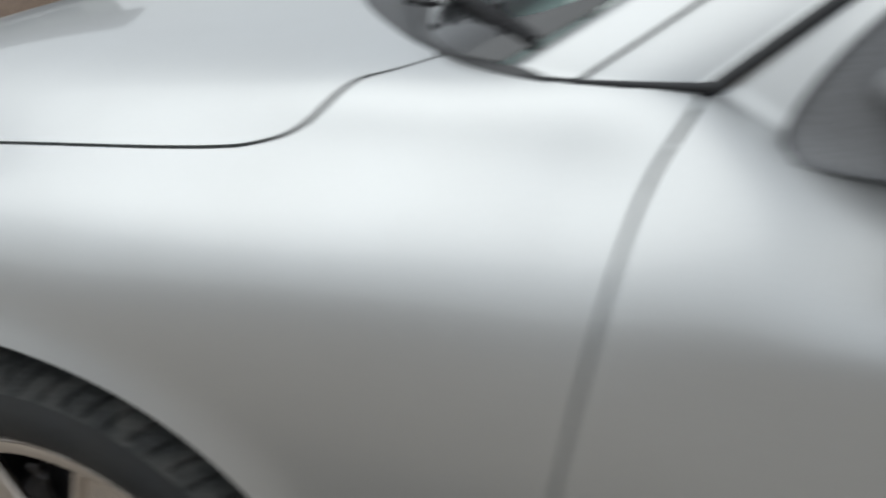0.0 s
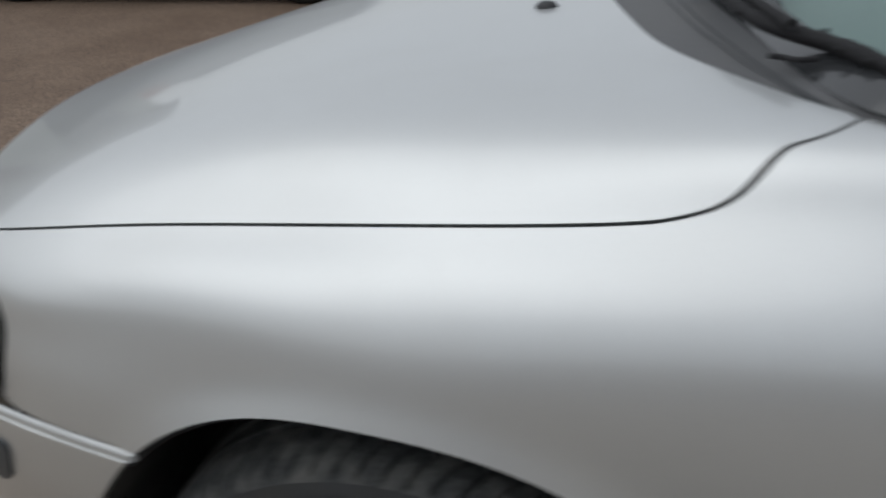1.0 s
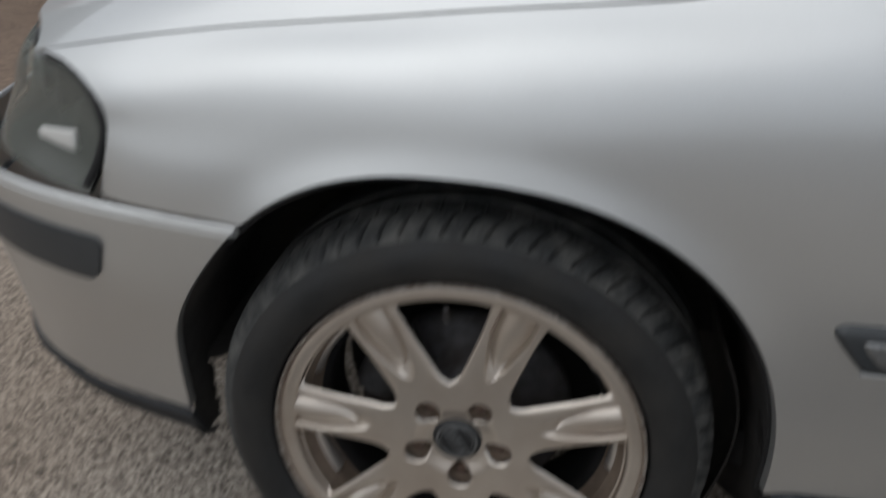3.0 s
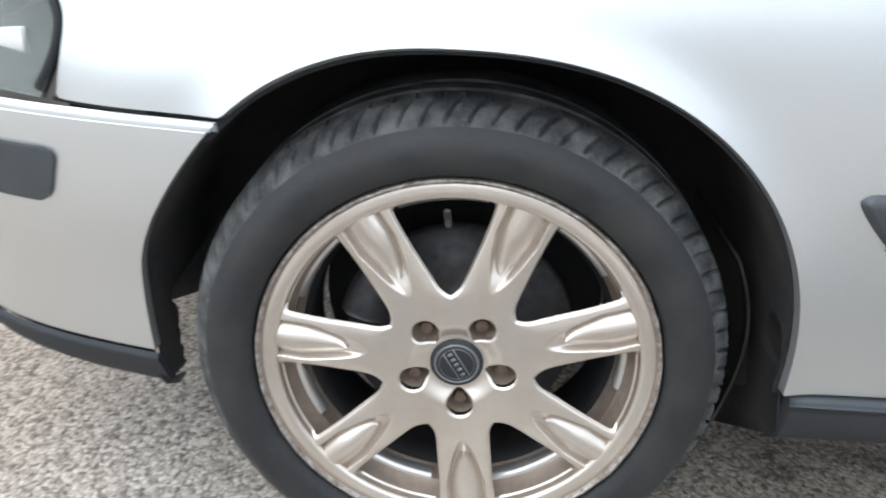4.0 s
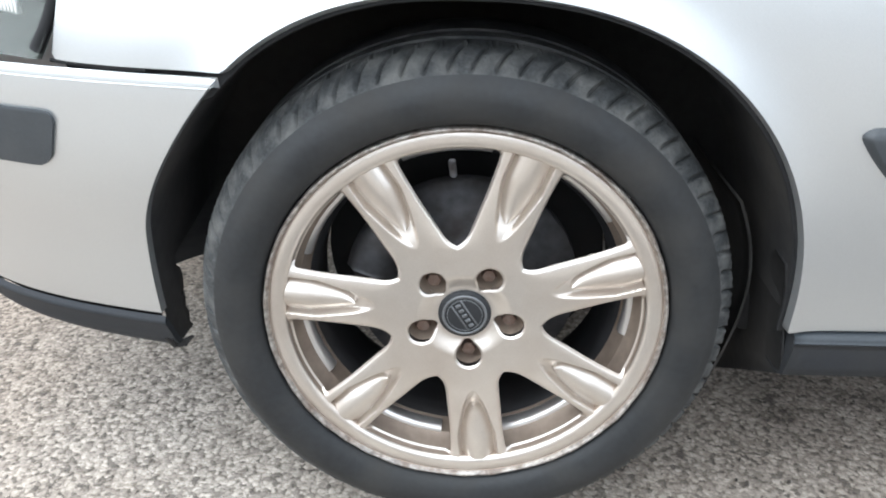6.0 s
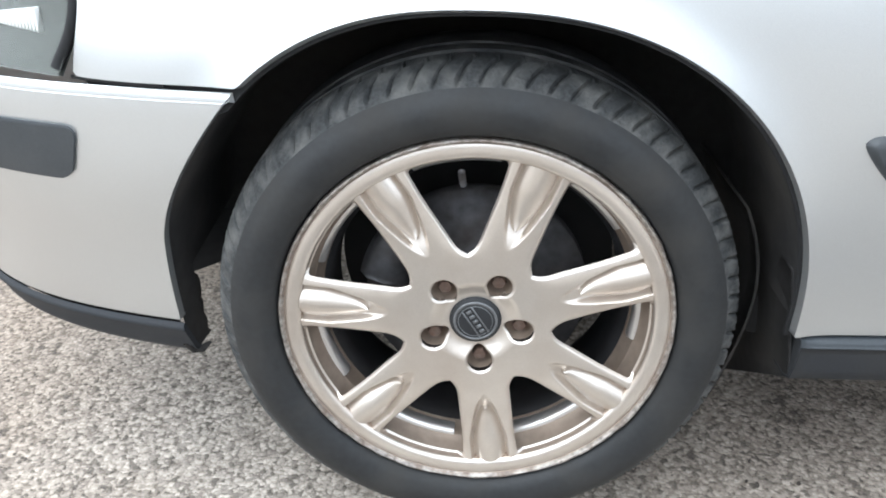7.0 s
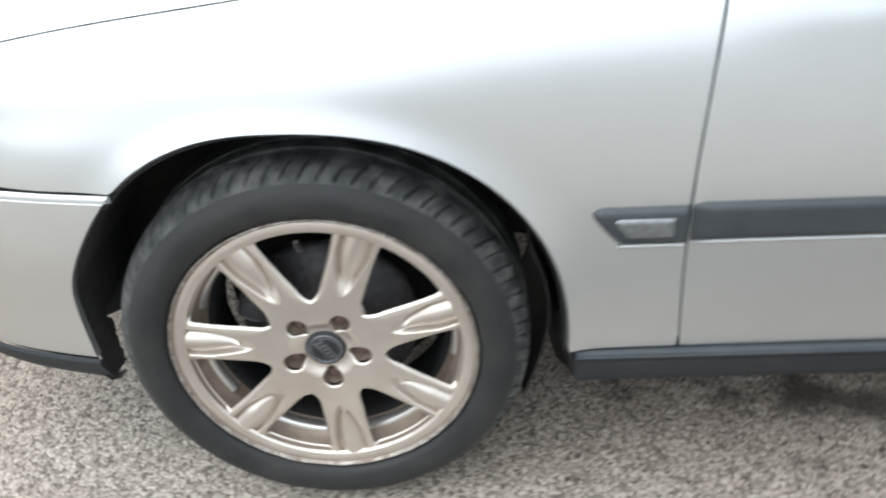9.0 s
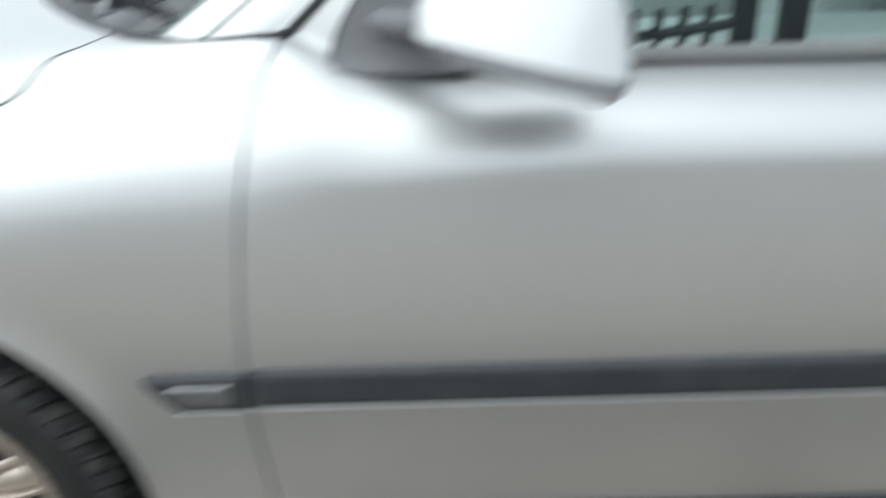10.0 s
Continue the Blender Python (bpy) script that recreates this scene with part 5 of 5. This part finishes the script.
side_glass("door_window", front_door, [(0.80, 0.122, 0.925), (1.555, 0.124, 0.925), (1.22, 0.275, 1.34), (1.56, 0.27, 1.375)])
side_glass("rear_door_window", rear_door, [(1.60, 0.124, 0.925), (2.38, 0.14, 0.955), (1.60, 0.27, 1.375), (2.25, 0.29, 1.335)])
for far in (0, 1):
    fy = (lambda y: 2 * YC - y) if far else (lambda y: y)
    part("b_pillar", tube([(1.575, fy(0.128), 0.91), (1.58, fy(0.19), 1.15), (1.585, fy(0.275), 1.385)], 0.028, 8, 0.5), BLACK, car, "black centre pillar")
    part("c_pillar", thicken(coons([(2.40, fy(0.145), 0.95), (2.66, fy(0.17), 0.97), (2.93, fy(0.21), 0.985)], [(2.26, fy(0.295), 1.335), (2.28, fy(0.30), 1.345), (2.31, fy(0.305), 1.35)], [(2.40, fy(0.145), 0.95), (2.34, fy(0.215), 1.14), (2.26, fy(0.295), 1.335)], [(2.93, fy(0.21), 0.985), (2.63, fy(0.24), 1.17), (2.31, fy(0.305), 1.35)], 12, 14), 0.01), PAINT, car, "silver rear pillar")
# belt strip
part("belt_strip", tube([(0.66, 0.112, 0.911), (0.80, 0.112, 0.912), (1.2, 0.112, 0.912), (1.55, 0.113, 0.912)], 0.011, 10), BELT, front_door, "grey rubber belt strip")
part("belt_strip", tube([(1.56, 0.113, 0.912), (2.0, 0.12, 0.925), (2.38, 0.135, 0.942)], 0.011, 10), BELT, rear_door, "grey rubber belt strip")

# ---- wing mirror ----
part("mirror_sail", thicken(coons([(0.657, 0.085, 0.911), (0.684, 0.086, 0.908), (0.725, 0.088, 0.906), (0.81, 0.093, 0.906)], [(0.735, 0.128, 1.045), (0.765, 0.135, 1.055), (0.81, 0.14, 1.065)], [(0.657, 0.085, 0.911), (0.6475, 0.098, 0.922), (0.653, 0.106, 0.945), (0.735, 0.128, 1.045)], [(0.81, 0.093, 0.906), (0.81, 0.115, 0.985), (0.81, 0.14, 1.065)], 18, 18), 0.012), MIRRORP, front_door, "black plastic mirror mount")
mirror = new("wing_mirror")
mirror.parent = car
tagged(mirror, "silver wing mirror on a black plastic foot")


SECTION = [(0.752, 0.995), (0.757, 1.018), (0.785, 1.048), (0.835, 1.071), (0.895, 1.078), (0.930, 1.070), (0.941, 1.045), (0.946, 1.000), (0.946, 0.956), (0.937, 0.940), (0.885, 0.949), (0.825, 0.963), (0.775, 0.977)]


def mirror_shell():
    """A wedge-shaped shell: slim rounded nose, deep squared tail, rounded outer end."""
    ring = curve3([(x, 0, z) for x, z in SECTION + SECTION[:1]], 101)[:-1]
    mid = np.array((0.872, 0, 0.9515))
    rows = []
    outline = [(0.045 - 0.165 * q, 1 - 0.42 * np.clip((0.25 - q) / 0.25, 0, 1) ** 2) for q in np.linspace(0, 1, 16)]
    outline += [(-0.12 - 0.030 * np.sin(p), 1 - 0.24 * (1 - np.cos(p))) for p in np.linspace(0.15, np.pi / 2, 9)]
    outline += [(-0.15 - 0.008 * (1 - (k / 0.76) ** 2), k) for k in (0.68, 0.58, 0.46, 0.34, 0.22, 0.10, 0.004)]
    for y, k in outline:
        row = mid + (ring - mid) * k + np.array((0.0, y, 0))
        row[:, 1] += 0.55 * np.clip((0.045 - y) / 0.2, 0, 1) * (row[:, 2] - 0.945)
        rows.append(row)
    return np.array(rows)


MS = mirror_shell()
MG = np.concatenate([MS.transpose(1, 0, 2), MS[:, :1].transpose(1, 0, 2)])


def mirror_slice(low, high):
    """The shell between two slanting planes, given by their heights over the shell's foot line."""
    V, f = grid_mesh(MG)
    bm = bmesh.new()
    vs = [bm.verts.new(v) for v in V]
    for q in f:
        bm.faces.new([vs[k] for k in q])
    bmesh.ops.remove_doubles(bm, verts=bm.verts, dist=0.0002)
    up = Vector((0.222, 0, 1)).normalized()
    for level, side in ((low, -1), (high, 1)):
        if level is not None:
            at = Vector((0.762, 0, 0.987 + level))
            bmesh.ops.bisect_plane(bm, geom=bm.verts[:] + bm.edges[:] + bm.faces[:], plane_co=at, plane_no=up * side, clear_outer=True)
    bmesh.ops.recalc_face_normals(bm, faces=bm.faces)
    return bm


part("mirror_shell", mirror_slice(0.0070, None), PAINT, mirror, "silver painted mirror shell")
part("mirror_trim", mirror_slice(-0.009, 0.0066), MIRRORP, mirror, "black lower trim")
part("mirror_underside", mirror_slice(None, -0.0092), PAINT, mirror, "silver underside")
part("mirror_root", (list(MS[0]), [list(range(100))]), PAINT, mirror)
part("mirror_foot", tube(curve3([(0.705, 0.112, 0.962), (0.735, 0.088, 0.964), (0.765, 0.060, 0.968), (0.79, 0.035, 0.974), (0.81, 0.012, 0.982)], 20), [0.016, 0.019, 0.021] + [0.021] * 9 + [0.020] * 8, 12, 0.8), MIRRORP, mirror, "black plastic foot")

# ---- wipers and washer jet ----
wp = curve3([(0.462, 0.141, 0.966), (0.432, 0.166, 0.974), (0.399, 0.197, 0.980), (0.363, 0.246, 0.986), (0.317, 0.292, 0.991), (0.272, 0.412, 1.004), (0.235, 0.60, 1.014), (0.222, 0.82, 1.016)], 70)
rough = random.Random(5)
wiper = part("wiper", tube(wp, [0.0070, 0.0080] + [0.0078 + 0.0012 * rough.uniform(-1, 1) for _ in range(67)] + [0.006], 9, 0.95), WIPER, car, "black windscreen wiper")
part("wiper_blade", tube(wp + np.array((0.004, 0.003, -0.007)), [0.002] + [0.004] * 69, 8), WIPER, wiper, "worn rubber blade")
part("wiper_arm", tube(curve3([(0.33, 0.262, 0.998), (0.300, 0.34, 1.006), (0.27, 0.47, 1.010), (0.20, 0.66, 0.985), (0.17, 0.72, 0.962)], 24), 0.006, 8), WIPER, wiper, "black wiper arm")
for k in range(3, 40, 3):
    off = np.array((0.007, 0.005, 0.003)) * rough.choice((-1, 1, 1)) + np.array((0, 0, 0.003))
    part("clip", rounded_box((0.005 + 0.004 * rough.random(), 0.005, 0.005), wp[k] + off, 0.0015, 1, Matrix.Rotation(radians(50), 3, "Z").to_4x4()), WIPER, wiper)
part("loose_clip", tube(curve3([(0.352, 0.236, 0.974), (0.335, 0.235, 0.973), (0.326, 0.250, 0.971), (0.312, 0.252, 0.972)], 14), 0.0028, 6), WIPER, wiper, "bent wiper clip")
# crumpled pale paper behind the screen
bm = bmesh.new()
bmesh.ops.create_icosphere(bm, subdivisions=4, radius=1.0)
for v in bm.verts:
    k = 1 + 0.13 * noise.noise(v.co * 2.1) + 0.06 * noise.noise(v.co * 5.3)
    v.co = Vector((0.505 + 0.052 * k * v.co.x, 0.305 + 0.046 * k * v.co.y, 0.974 + 0.020 * k * v.co.z))
part("crumpled_paper", bm, RIBW, car, "crumpled pale paper behind the screen")
for side in (0, 1):
    jy = 0.60 if not side else 2 * YC - 0.60
    V, f = revolve([(0.0001, -0.004), (0.008, -0.003), (0.012, 0.002), (0.013, 0.010)], 16)
    V = np.stack([np.array(V)[:, 0] * 1.3 + 0.056, np.array(V)[:, 2] + jy, 0.953 - np.array(V)[:, 1]], 1)
    part("washer_jet", (V, f), BLACK, car, "black washer jet")

# ---- cabin, dim behind the glass ----
part("dashboard", rounded_box((0.74, 1.36, 0.30), (0.62, YC, 0.772), 0.06, 4), DASHM, car, "dark dashboard")
for sy in (0.50, 1.26):
    seat = part("front_seat", rounded_box((0.48, 0.5, 0.16), (1.45, sy, 0.56), 0.06, 4), CABIN, car, "dark cloth front seat")
    part("backrest", rounded_box((0.14, 0.48, 0.6), (1.72, sy, 0.86), 0.06, 4, Matrix.Rotation(radians(14), 3, "Y").to_4x4()), CABIN, seat)
    part("headrest", rounded_box((0.09, 0.26, 0.18), (1.82, sy, 1.22), 0.04, 4), CABIN, seat)

door_card = part("door_card", rounded_box((1.9, 0.05, 0.5), (1.6, 1.60, 0.66), 0.02), CABIN, car, "pale grey inner door trim")
# dark slats added behind the side window, shaped after the reflection in its glass
rack = new("reflection_slats")
tagged(rack, "dark slats added inside the car, standing in for a reflection in the side window", "rack")
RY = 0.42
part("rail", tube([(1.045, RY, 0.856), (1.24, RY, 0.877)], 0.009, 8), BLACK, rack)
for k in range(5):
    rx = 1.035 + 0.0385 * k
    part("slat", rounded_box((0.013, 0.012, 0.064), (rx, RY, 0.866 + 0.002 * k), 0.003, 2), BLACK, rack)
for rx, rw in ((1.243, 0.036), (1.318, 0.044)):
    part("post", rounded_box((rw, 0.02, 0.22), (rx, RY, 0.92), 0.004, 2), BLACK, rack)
part("shelf", rounded_box((0.80, 0.30, 0.33), (1.3, RY + 0.12, 0.668), 0.02), CABIN, rack, "pale box under the slats")

# ---- a dark car parked across the yard ----
def far_car():
    c = new("parked_car")
    tagged(c, "dark car parked across the yard", "car")
    sec = [(-0.9, 0.20), (-0.93, 0.4), (-0.95, 0.6), (-0.90, 0.85), (-0.70, 1.05), (-0.62, 1.38), (0, 1.45), (0.62, 1.38), (0.70, 1.05), (0.90, 0.85), (0.95, 0.6), (0.93, 0.4), (0.9, 0.20)]
    xs = [-2.15, -2.1, -1.7, -1.0, -0.5, 0.6, 1.3, 1.9, 2.1, 2.15]
    top = [0.55, 0.62, 0.68, 0.72, 1.0, 1.0, 0.98, 0.72, 0.68, 0.6]
    P = np.array([[(x, y * (0.9 if abs(x) > 2.05 else 1), 0.2 + (z - 0.2) * (1 if z < 0.9 else 0) + (0 if z < 0.9 else (0.65 + (z - 0.85) * max(0.0, (t - 0.72) / 0.28)))) for y, z in sec] for x, t in zip(xs, top)])
    V, f = grid_mesh(P)
    n = len(sec)
    part("body", (V, f + [list(range(n)), [(len(xs) - 1) * n + k for k in range(n)][::-1]]), DARKPAINT, c, "dark painted body")
    for wx in (-1.35, 1.3):
        for wy in (-0.86, 0.86):
            s = 1 if wy < 0 else -1
            part("tyre", revolve([(0.20, 0.0), (0.26, -0.01), (0.31, 0.02), (0.31, 0.17), (0.2, 0.19)], 36, (wx, wy, 0.31) if s > 0 else (wx, wy - 0.18, 0.31)), RUBBER, c)
            part("rim", revolve([(0.0001, 0.02), (0.19, 0.03), (0.205, 0.005)] if s > 0 else [(0.0001, 0.16), (0.19, 0.15), (0.205, 0.185)], 24, (wx, wy, 0.31) if s > 0 else (wx, wy - 0.18, 0.31)), STEEL, c)
    return c


pk = far_car()
pk.matrix_world = pose(-4.05, 6.55, 0, 0, 0, 4)


def debris():
    """Crumbs of dirt and grit strewn by the sill and the wheel."""
    rnd = random.Random(11)
    bm = bmesh.new()
    for _ in range(90):
        x, y = rnd.uniform(0.35, 1.7), rnd.gauss(0.02, 0.13)
        if abs(x) < 0.3:
            continue
        r = rnd.choice((0.002, 0.003, 0.003, 0.004, 0.006))
        m = Matrix.Translation((x, y, r * 0.4)) @ Euler((rnd.random() * 3, rnd.random() * 3, rnd.random() * 3)).to_matrix().to_4x4() @ Matrix.Diagonal((r * rnd.uniform(0.8, 1.8), r, r * 0.7, 1))
        bmesh.ops.create_icosphere(bm, subdivisions=1, radius=1.0, matrix=m)
    return bm


tagged(part("grit", debris(), mat("grit_dirt", (0.06, 0.05, 0.042), 0.9, grain=0.3, scale=200), None, smooth=False), "dark crumbs of dirt scattered on the concrete", "grit", kind="stuff")
